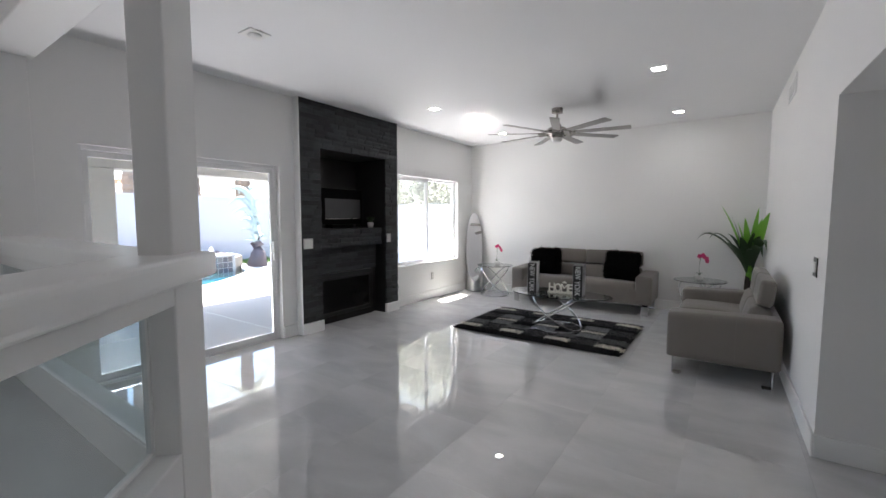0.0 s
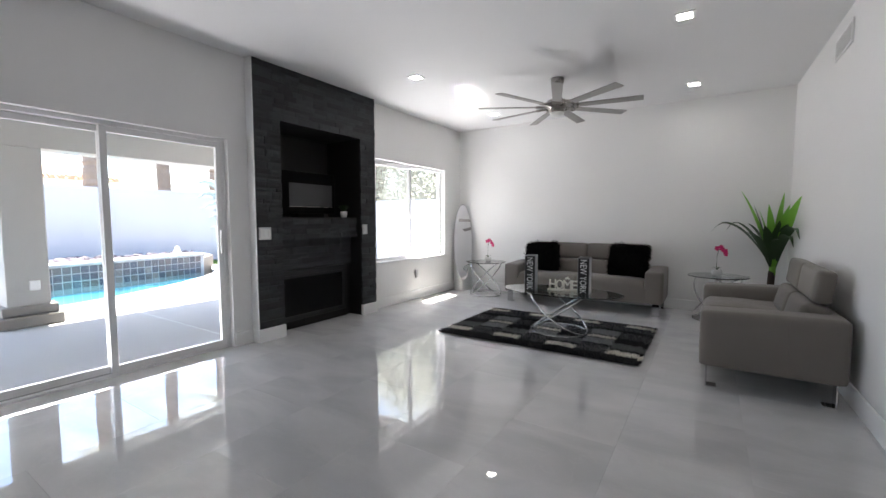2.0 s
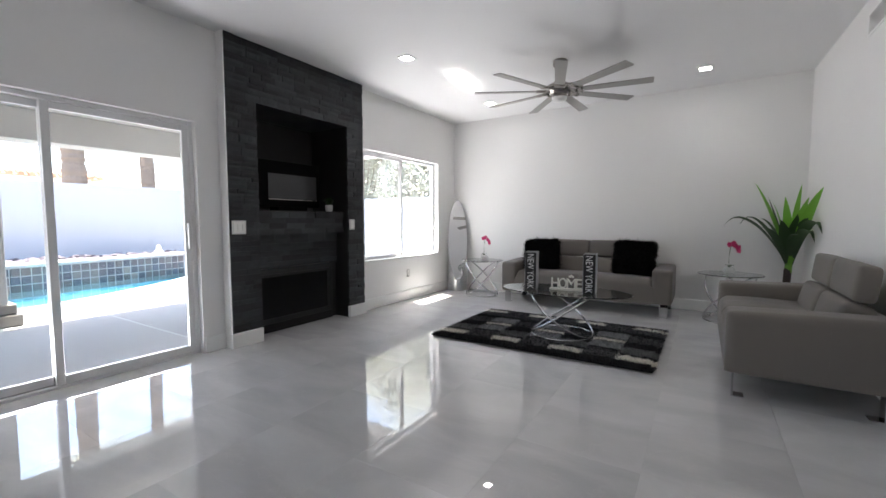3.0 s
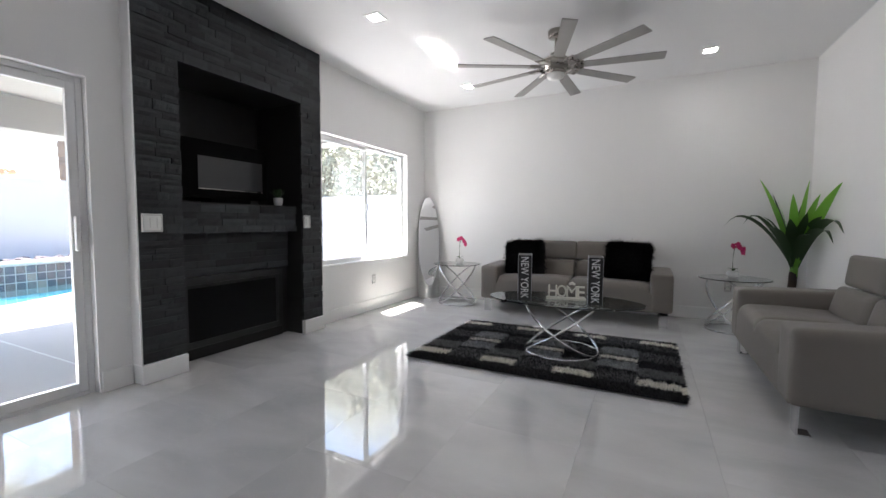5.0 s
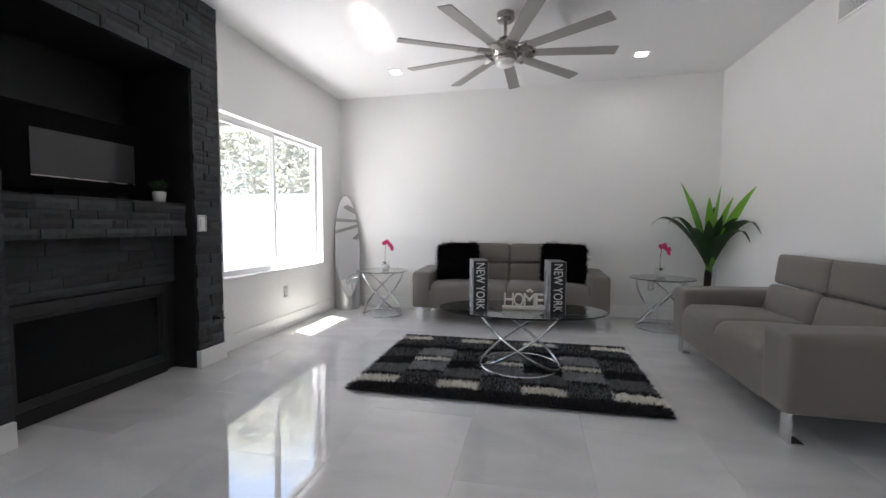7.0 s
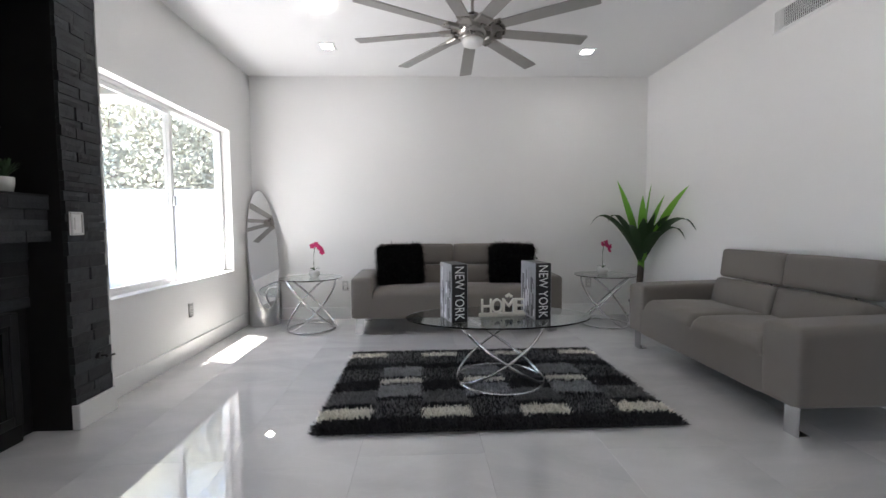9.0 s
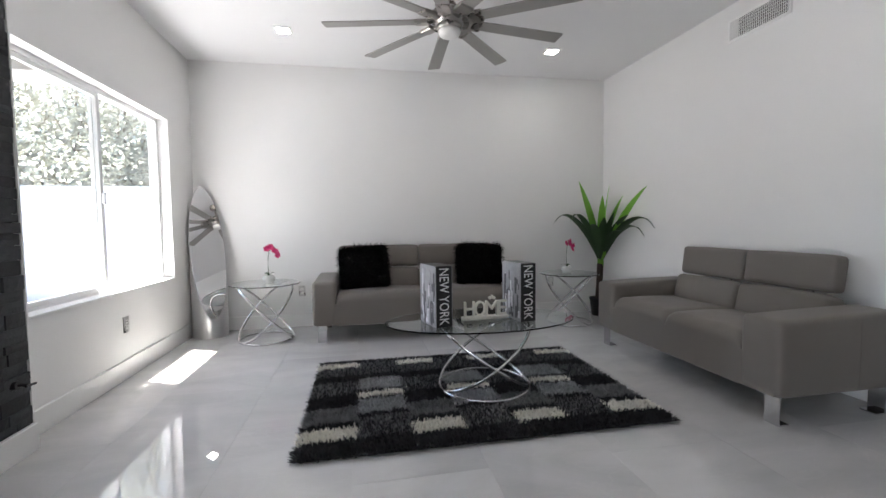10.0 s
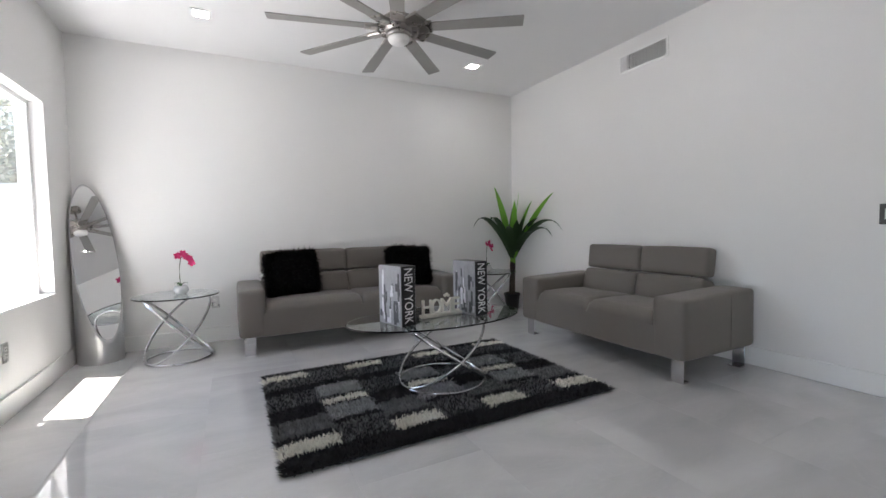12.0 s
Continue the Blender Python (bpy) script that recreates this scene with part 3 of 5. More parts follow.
def fireplace():
    fp = thing("fireplace", "charcoal stacked-stone fireplace wall with black gas firebox", "fireplace", kind="structure")
    b = bmesh.new()
    # backing of the stone columns, header, mantel and recess
    ct = ceil_z(WEST) + 0.02
    box(b, WEST, FP_X - 0.035, FP_Y0, REC_Y0 - 0.012, 0.0, ct)
    box(b, WEST, FP_X - 0.035, REC_Y1 + 0.012, FP_Y1, 0.0, ct)
    box(b, WEST, FP_X - 0.035, REC_Y0 - 0.012, REC_Y1 + 0.012, NICHE_TOP + 0.012, ct)
    part("backing", b, NICHE_PAINT, fp)
    n = bmesh.new()
    box(n, NICHE_X, FP_X - 0.03, REC_Y0 - 0.03, REC_Y0, 0.0, NICHE_TOP)
    box(n, NICHE_X, FP_X - 0.03, REC_Y1, REC_Y1 + 0.03, 0.0, NICHE_TOP)
    box(n, NICHE_X, FP_X - 0.03, REC_Y0 - 0.03, REC_Y1 + 0.03, NICHE_TOP, NICHE_TOP + 0.03)
    box(n, NICHE_X - 0.03, NICHE_X, REC_Y0 - 0.03, REC_Y1 + 0.03, 0.0, NICHE_TOP + 0.03)
    part("niche", n, NICHE_PAINT, fp, "black painted recess")
    c = bmesh.new()
    box(c, NICHE_X, REC_X - 0.03, REC_Y0, REC_Y1, 0.0, MANTEL_Z0)
    box(c, NICHE_X, MANTEL_X - 0.03, REC_Y0, REC_Y1, MANTEL_Z0, MANTEL_Z1)
    part("chimney_breast", c, NICHE_PAINT, fp)
    # the sides of the chimney breast are plastered; the stone is a veneer on its front
    for a, b2 in ((FP_Y0 - 0.012, FP_Y0 - 0.001), (FP_Y1 + 0.001, FP_Y1 + 0.012)):
        part("side_panel", boxed(WEST, FP_X - 0.002, a, b2, 0.136, ct), WALL, fp, "white plastered side")
    # white plinth blocks under the stone
    for a, b2 in ((FP_Y0 - 0.014, REC_Y0 - 0.001), (REC_Y1 + 0.001, FP_Y1 + 0.014)):
        part("plinth", boxed(WEST - 0.09, FP_X + 0.012, a, b2, 0.0, 0.135, bevel=0.004, segs=1), TRIM, fp, "white painted plinth")
    # firebox
    y0, y1 = 3.70, 4.715
    fb = part("firebox", boxed(REC_X - 0.03, REC_X + 0.012, y0, y1, 0.004, 0.675, bevel=0.004), BLACK, fp, "black metal gas firebox")
    fr = bmesh.new()
    box(fr, REC_X + 0.012, REC_X + 0.03, y0, y0 + 0.045, 0.10, 0.675, bevel=0.005)
    box(fr, REC_X + 0.012, REC_X + 0.03, y1 - 0.045, y1, 0.10, 0.675, bevel=0.005)
    box(fr, REC_X + 0.012, REC_X + 0.04, y0 + 0.045, y1 - 0.045, 0.615, 0.675, bevel=0.005)
    box(fr, REC_X + 0.012, REC_X + 0.03, y0 + 0.045, y1 - 0.045, 0.10, 0.15, bevel=0.005)
    box(fr, REC_X + 0.012, REC_X + 0.024, y0 + 0.047, y0 + 0.075, 0.152, 0.60, bevel=0.004)
    box(fr, REC_X + 0.012, REC_X + 0.024, y1 - 0.075, y1 - 0.047, 0.152, 0.60, bevel=0.004)
    box(fr, REC_X + 0.012, REC_X + 0.026, y0 + 0.047, y1 - 0.047, 0.585, 0.613, bevel=0.004)
    part("firebox_frame", fr, IRON, fb, "dull black stepped frame")
    part("fire_glass", boxed(REC_X + 0.012, REC_X + 0.018, y0 + 0.045, y1 - 0.045, 0.15, 0.615), BLACK_GLASS, fb, "dark glass pane")
    part("kick_plate", boxed(REC_X + 0.012, REC_X + 0.02, y0, y1, 0.006, 0.095, bevel=0.002), BLACK, fb)
    # gas key valve
    gv = bmesh.new()
    tube(gv, [(FP_X - 0.02, 4.985, 0.365), (FP_X + 0.02, 4.985, 0.365)], 0.022, 14)
    tube(gv, [(FP_X + 0.02, 4.985, 0.365), (FP_X + 0.07, 4.985, 0.365)], 0.007, 8)
    tube(gv, [(FP_X + 0.07, 4.955, 0.368), (FP_X + 0.07, 5.015, 0.362)], 0.006, 8)
    part("gas_valve", gv, BLACK, fp, "black gas key valve")
    # the stones, in courses
    kinds = stone_meshes()
    rng = random.Random(11)

    def course(x, ya, yb, za, zb, lo, hi):
        y = ya
        while y < yb - 0.001:
            w = rng.uniform(lo, hi)
            if yb - (y + w) < lo * 0.8:
                w = yb - y
            s = new("stone", kinds[rng.randrange(7)])
            s.parent = fp
            d = 0.05
            out = rng.uniform(-0.006, 0.006)
            s.location = (x - d / 2 + out, y + w / 2, (za + zb) / 2)
            s.scale = (d, w - 0.002, zb - za - 0.002)
            y += w

    def field(x, ya, yb, za, zb, h, lo, hi):
        z = za
        while z < zb - 0.001:
            step = h * rng.choice((0.7, 0.9, 1.0, 1.25))
            if zb - (z + step) < h * 0.6:
                step = zb - z
            course(x, ya, yb, z, z + step, lo, hi)
            z += step
    field(FP_X, FP_Y0, REC_Y0, 0.137, NICHE_TOP, 0.058, 0.08, 0.20)
    field(FP_X, REC_Y1, FP_Y1, 0.137, NICHE_TOP, 0.058, 0.08, 0.20)
    field(FP_X, FP_Y0, FP_Y1, NICHE_TOP, ceil_z(WEST) - 0.002, 0.058, 0.09, 0.25)
    field(MANTEL_X, REC_Y0, REC_Y1, MANTEL_Z0, MANTEL_Z1, 0.058, 0.09, 0.24)
    field(REC_X, REC_Y0, REC_Y1, 0.68, MANTEL_Z0 - 0.002, 0.062, 0.14, 0.34)
    part("mantel_top", boxed(NICHE_X, MANTEL_X, REC_Y0, REC_Y1, MANTEL_Z1, MANTEL_Z1 + 0.012), NICHE_PAINT, fp, "black mantel shelf")
    return fp


fireplace()


def television():
    x = -4.46
    tv = thing("television", "small black flat television on the mantel shelf", "television", pose(x, 4.30, MANTEL_Z1 + 0.012))
    part("casing", soft(0.06, 0.86, 0.50, 0.012, n=6, at=(-0.03, 0, 0.30)), CASING, tv)
    part("screen", boxed(0.001, 0.004, -0.28, 0.375, 0.135, 0.41), SCREEN, tv, "dark grey glossy screen")
    part("bottom_strip", boxed(0.001, 0.006, -0.28, 0.375, 0.127, 0.133), NICKEL, tv, "thin bright strip under the screen")
    part("stand", boxed(-0.10, 0.05, -0.20, 0.20, 0.0, 0.05, bevel=0.008), CASING, tv)


television()


def leaf_blade(bm, base, tip, width, droop, twist=0.0, n=7, fold=0.25):
    """A strap leaf that bends from base to tip, folded along its rib."""
    base, tip = Vector(base), Vector(tip)
    d = tip - base
    side = d.cross(Vector((0, 0, 1)))
    if side.length < 1e-4:
        side = Vector((1, 0, 0))
    side.normalize()
    rows = []
    for i in range(n + 1):
        t = i / n
        p = base + d * t + Vector((0, 0, droop * 4 * t * (1 - t)))
        w = width * (0.35 + 0.65 * math.sin(min(1, t * 1.7) * math.pi / 2)) * (1 - max(0, (t - 0.45) / 0.55) ** 1.6) + 0.0015
        a = twist * t
        s = (side * math.cos(a) + Vector((0, 0, 1)) * math.sin(a))
        rows.append([bm.verts.new(p - s * w + Vector((0, 0, fold * w))), bm.verts.new(p), bm.verts.new(p + s * w + Vector((0, 0, fold * w)))])
    for A, B in zip(rows, rows[1:]):
        bm.faces.new((A[0], A[1], B[1], B[0]))
        bm.faces.new((A[1], A[2], B[2], B[1]))
    return bm


def small_plant():
    p = thing("potted_plant", "small green plant in a white pot on the mantel", "plant", pose(-4.25, 4.68, MANTEL_Z1 + 0.012))
    part("pot", lathe(bmesh.new(), [(0.036, 0), (0.044, 0.04), (0.045, 0.075), (0.040, 0.078), (0.038, 0.066)], 20), CERAMIC, p, "white ceramic pot", smooth=True)
    g = bmesh.new()
    rng = random.Random(3)
    for k in range(70):
        a, l = rng.uniform(0, 6.28), rng.uniform(0.02, 0.085)
        leaf_blade(g, (0.01 * math.cos(a), 0.01 * math.sin(a), 0.065), (l * math.cos(a), l * math.sin(a), 0.065 + rng.uniform(0.04, 0.10)), 0.007, 0.012, n=3)
    part("leaves", g, LEAF_DARK, p)


small_plant()


# ---- sofas ----
def seat_block(w, depth, zb, top):
    """A seat pad whose rounded front runs straight down to the plinth."""
    bm = bmesh.new()
    prof = [(0.0, zb), (0.0, zb + 0.10), (0.0, top - 0.075)]
    prof += [(0.075 - 0.075 * math.cos(a * math.pi / 16), top - 0.075 + 0.075 * math.sin(a * math.pi / 16)) for a in range(1, 9)]
    prof += [(0.075 + (depth - 0.075) * k / 10, top) for k in range(1, 11)]
    prof += [(depth, zb)]
    nx, rows = 20, []
    for i in range(nx + 1):
        u = -math.cos(math.pi * i / nx)
        side = max(0.0, 1 - (1 - abs(u)) * w / 2 / 0.035)
        row = []
        for k, (y, z) in enumerate(prof):
            f = max(0.0, (z - zb - 0.12) / (top - zb - 0.12))
            fade = 1.0 if 3 <= k < len(prof) - 1 else 0.0
            t = min(1.0, y / depth)
            puff = 0.022 * (1 - u ** 4) * math.sin(math.pi * min(1, t * 1.15 + 0.08)) * fade
            dip = side * side * 0.030 * f
            wr = 0.004 * noise.noise(Vector((u * 3, y * 9, 1.7))) * fade
            row.append(bm.verts.new((u * (w / 2 - 0.001), y + (0.012 * side * side * f if k < 10 else 0) - 0.006 * (1 - u * u) * f * (k < 8), z + puff - dip + wr)))
        rows.append(row)
    for A, B in zip(rows, rows[1:]):
        for k in range(len(prof) - 1):
            bm.faces.new((A[k], B[k], B[k + 1], A[k + 1]))
        bm.faces.new((A[0], A[-1], B[-1], B[0]))
    bm.faces.new(rows[0])
    bm.faces.new(rows[-1][::-1])
    bmesh.ops.recalc_face_normals(bm, faces=bm.faces[:])
    return bm


def sofa(name, width, depth, label, m, arm=0.22):
    """Low two-seater: front at -y, back at +y, standing on bent chrome legs."""
    s = thing(name, label, "sofa", m, group="matching sofas")
    hw, hd = width / 2, depth / 2
    zb = 0.165
    inner = width - 2 * arm
    for sx in (-1, 1):
        a = soft(arm, depth, 0.435, 0.034, (0.003, 0.004, 0.006), n=12, at=(sx * (hw - arm / 2), 0, zb + 0.2175))
        for v in a.verts:
            # the top slopes down a little towards the front
            f = max(0.0, (v.co.z - zb - 0.2) / 0.24)
            v.co.z -= f * 0.02 * (0.5 - v.co.y / depth)
        part("arm", a, LEATHER, s, smooth=True)
        part("seam", tube(bmesh.new(), [(sx * (hw + 0.001), 0.10, zb + 0.03), (sx * (hw + 0.004), 0.10, zb + 0.22), (sx * (hw + 0.001), 0.10, zb + 0.405)], 0.0018, 6), LEATHER, s)
    part("back", soft(inner + 0.03, 0.15, 0.425, 0.025, (0, 0.006, 0.004), n=8, at=(0, hd - 0.075, zb + 0.2125)), LEATHER, s, smooth=True)
    part("front_panel", boxed(-hw + 0.035, hw - 0.035, -hd + 0.002, -hd + 0.03, zb + 0.006, 0.372, bevel=0.002), LEATHER, s)
    w2 = inner / 2
    for sx in (-1, 1):
        cx = sx * w2 / 2
        c = seat_block(w2, depth - 0.16, zb, 0.462)
        bmesh.ops.translate(c, verts=c.verts[:], vec=(cx, -hd + 0.003, 0))
        part("seat_cushion", c, LEATHER, s, smooth=True)
        b = soft(w2 - 0.003, 0.17, 0.26, 0.04, (0, 0.022, 0.010), n=12, wob=0.002)
        bmesh.ops.rotate(b, verts=b.verts[:], cent=(0, 0, 0), matrix=Matrix.Rotation(radians(-14), 3, "X"))
        bmesh.ops.translate(b, verts=b.verts[:], vec=(cx, hd - 0.155, 0.515))
        part("back_cushion", b, LEATHER, s, smooth=True)
        h = soft(w2 - 0.003, 0.115, 0.235, 0.03, (0.001, 0.010, 0.004), n=12, wob=0.0015)
        bmesh.ops.rotate(h, verts=h.verts[:], cent=(0, 0, 0), matrix=Matrix.Rotation(radians(-7), 3, "X"))
        bmesh.ops.translate(h, verts=h.verts[:], vec=(cx, hd - 0.105, 0.775))
        hr = part("headrest", h, LEATHER, s, smooth=True)
        for dx in (-0.2, 0.2):
            part("bracket", tube(bmesh.new(), [(cx + dx * w2, hd - 0.06, 0.55), (cx + dx * w2, hd - 0.075, 0.69)], 0.008, 10), CHROME, hr, "chrome headrest post")
    for sx in (-1, 1):
        for sy in (-1, 1):
            x, y = sx * (hw - 0.085), sy * (hd - 0.05)
            l = bmesh.new()
            box(l, x - 0.043, x + 0.043, y - 0.006, y + 0.006, 0.0, zb + 0.004, bevel=0.003)
            y2 = y - sy * 0.006
            box(l, x - 0.043, x + 0.043, min(y2, y2 - sy * 0.06), max(y2, y2 - sy * 0.06), 0.0, 0.009, bevel=0.002)
            part("leg", l, CHROME, s, "polished chrome bent-plate leg")
    return s


sofa("sofa", 2.17, 0.76, "taupe upholstered sofa with adjustable headrests and chrome legs", pose(-1.84, 7.09, 0))
sofa("loveseat", 1.73, 0.83, "taupe upholstered loveseat with adjustable headrests and chrome legs", pose(0.093, 5.335, 0, 0, 0, -90), arm=0.25)


def fur_cushion(x, y, z, tilt, turn, roll, seed):
    c = thing("fur_pillow", "fluffy black faux-fur throw pillow leaning on the sofa", "pillow", pose(x, y, z, tilt, roll, turn), group="fur pillows on the sofa")
    core = soft(0.45, 0.16, 0.385, 0.075, (0.0, 0.03, 0.0), n=8, at=(0, 0, 0.20), wob=0.012)
    rng = random.Random(seed)
    f = bmesh.new()
    faces = core.faces[:]
    core.normal_update()
    for k in range(9000):
        fc = faces[rng.randrange(len(faces))]
        vs = [v.co for v in fc.verts]
        u, w = rng.random(), rng.random()
        p = vs[0].lerp(vs[1], u).lerp(vs[3].lerp(vs[2], u), w)
        d = (fc.normal + Vector((rng.gauss(0, 0.5), rng.gauss(0, 0.5), rng.gauss(-0.05, 0.5)))).normalized()
        l = rng.uniform(0.03, 0.06) * (1.6 if rng.random() < 0.2 else 1.0)
        q = d.orthogonal().normalized() * 0.0036
        mid = p + d * l * 0.6 + Vector((0, 0, -0.004))
        v = [f.verts.new(p - q), f.verts.new(p + q), f.verts.new(mid + q * 0.8), f.verts.new(mid - q * 0.8), f.verts.new(p + d * l + Vector((0, 0, -0.012)))]
        f.faces.new(v[:4])
        f.faces.new((v[3], v[2], v[4]))
    part("cushion", core, FUR, c, smooth=True)
    tagged(part("fur", f, FUR, c), kind="stuff")


fur_cushion(-2.425, 6.99, 0.495, -16, 4, -3, 1)
fur_cushion(-1.225, 6.99, 0.50, -15, 0, 2, 2)


# ---- chrome tables ----
def ring(bm, r_in, cx, cz, rx, ry, tilt, turn, width=0.018, thick=0.008, n=72):
    """A flat-bar hoop, tilted and turned."""
    m = pose(cx[0], cx[1], cz, 0, 0, turn) @ pose(0, 0, 0, 0, tilt, 0)
    rows = []
    for k in range(n):
        a = 2 * math.pi * k / n
        o = Vector((math.cos(a) * rx, math.sin(a) * ry, 0))
        nrm = Vector((math.cos(a) / rx, math.sin(a) / ry, 0)).normalized()
        rows.append([bm.verts.new(m @ (o + nrm * s * thick / 2 + Vector((0, 0, t * width / 2)))) for s, t in ((-1, -0.55), (-0.5, -1), (0.5, -1), (1, -0.55), (1, 0.55), (0.5, 1), (-0.5, 1), (-1, 0.55))])
    for k in range(n):
        A, B = rows[k], rows[(k + 1) % n]
        for j in range(8):
            bm.faces.new((A[j], A[(j + 1) % 8], B[(j + 1) % 8], B[j]))
    return bm


def oval_top(rx, ry, z, t, n=72):
    bm = bmesh.new()
    prof = ((0.992, z), (1.0, z + t * 0.25), (1.0, z + t * 0.75), (0.992, z + t))
    rings = [[bm.verts.new((rx * f * math.cos(2 * math.pi * k / n), ry * f * math.sin(2 * math.pi * k / n), h)) for k in range(n)] for f, h in prof]
    for A, B in zip(rings, rings[1:]):
        for k in range(n):
            bm.faces.new((A[k], A[(k + 1) % n], B[(k + 1) % n], B[k]))
    bm.faces.new(rings[0][::-1])
    bm.faces.new(rings[-1])
    return bm


def hoop_table(name, label, m, rx, ry, h, rb, turn, bar, group="", back=0.0, gap=14):
    t = thing(name, label, "table", m, group=group)
    z1 = h - 0.012
    part("glass_top", oval_top(rx, ry, h - 0.010, 0.010), TOP_GLASS, t, "clear tempered glass top", smooth=False)
    part("base_ring", ring(bmesh.new(), 0, (0, -back), bar / 2, rb, rb, 0, 0, bar, 0.013), CHROME, t, smooth=True)
    half = math.hypot(rb, (z1 - 0.02) / 2)
    ang = math.degrees(math.atan2((z1 - 0.02) / 2, rb))
    for s, tn in ((1, turn), (-1, turn + gap)):
        part("hoop", ring(bmesh.new(), 0, (0, -back), z1 / 2 + 0.006, half, rb * 0.97, s * ang, tn, bar, 0.013), CHROME, t, smooth=True)
    return t


RUG_H = 0.022
hoop_table("coffee_table", "oval glass coffee table on crossing chrome hoops", pose(-1.66, 5.43, RUG_H), 0.655, 0.37, 0.44, 0.30, -8, 0.019, back=0.06)
hoop_table("side_table", "round glass side table on crossing chrome hoops", pose(-3.39, 7.01, 0), 0.325, 0.325, 0.56, 0.25, 8, 0.022, "side tables by the sofa", gap=30)
hoop_table("side_table", "round glass side table on crossing chrome hoops", pose(-0.19, 7.00, 0), 0.325, 0.325, 0.56, 0.25, -50, 0.022, "side tables by the sofa", gap=22)


def orchid(x, y, z, turn, seed):
    o = thing("orchid", "magenta orchid in a small grey-white ceramic pot", "flower", pose(x, y, z, 0, 0, turn), group="orchids on the side tables")
    part("pot", lathe(bmesh.new(), [(0.034, 0), (0.052, 0.018), (0.058, 0.042), (0.050, 0.066), (0.040, 0.074), (0.036, 0.068)], 24), CERAMIC, o, smooth=True)
    part("stem", tube(bmesh.new(), [(0, 0, 0.06), (-0.006, 0, 0.15), (-0.004, 0, 0.24), (0.008, 0, 0.31), (0.04, 0, 0.345), (0.07, 0, 0.33)], 0.0032, 8), STEM, o)
    lv = bmesh.new()
    for a in (0.3, 2.6, 4.4):
        leaf_blade(lv, (0, 0, 0.065), (0.06 * math.cos(a), 0.06 * math.sin(a), 0.085), 0.018, 0.02, n=5)
    part("leaves", lv, LEAF_DARK, o)
    rng = random.Random(seed)
    for c in ((-0.012, 0.004, 0.335), (0.026, -0.016, 0.352), (0.05, 0.012, 0.325), (0.075, -0.008, 0.305), (0.088, 0.006, 0.268)):
        f = bmesh.new()
        base = rng.uniform(0, 1)
        for k in range(5):
            a = base + k * 2 * math.pi / 5
            tip = Vector(c) + Vector((0.032 * math.cos(a), -0.010 + 0.02 * rng.uniform(-1, 1), 0.032 * math.sin(a)))
            rows = []
            d = tip - Vector(c)
            sd = d.cross(Vector((0, 1, 0))).normalized()
            for i, w in enumerate((0.003, 0.011, 0.015, 0.011, 0.003)):
                p = Vector(c) + d * (i / 4)
                rows.append((f.verts.new(p - sd * w), f.verts.new(p + sd * w + Vector((0, -0.003, 0)))))
            for A, B in zip(rows, rows[1:]):
                f.faces.new((A[0], A[1], B[1], B[0]))
        bmesh.ops.create_icosphere(f, subdivisions=1, radius=0.006, matrix=Matrix.Translation(Vector(c) + Vector((0, -0.008, 0))))
        part("blossom", f, PETAL, o)


orchid(-3.36, 7.03, 0.56, 0, 4)
orchid(-0.20, 7.03, 0.56, 20, 6)


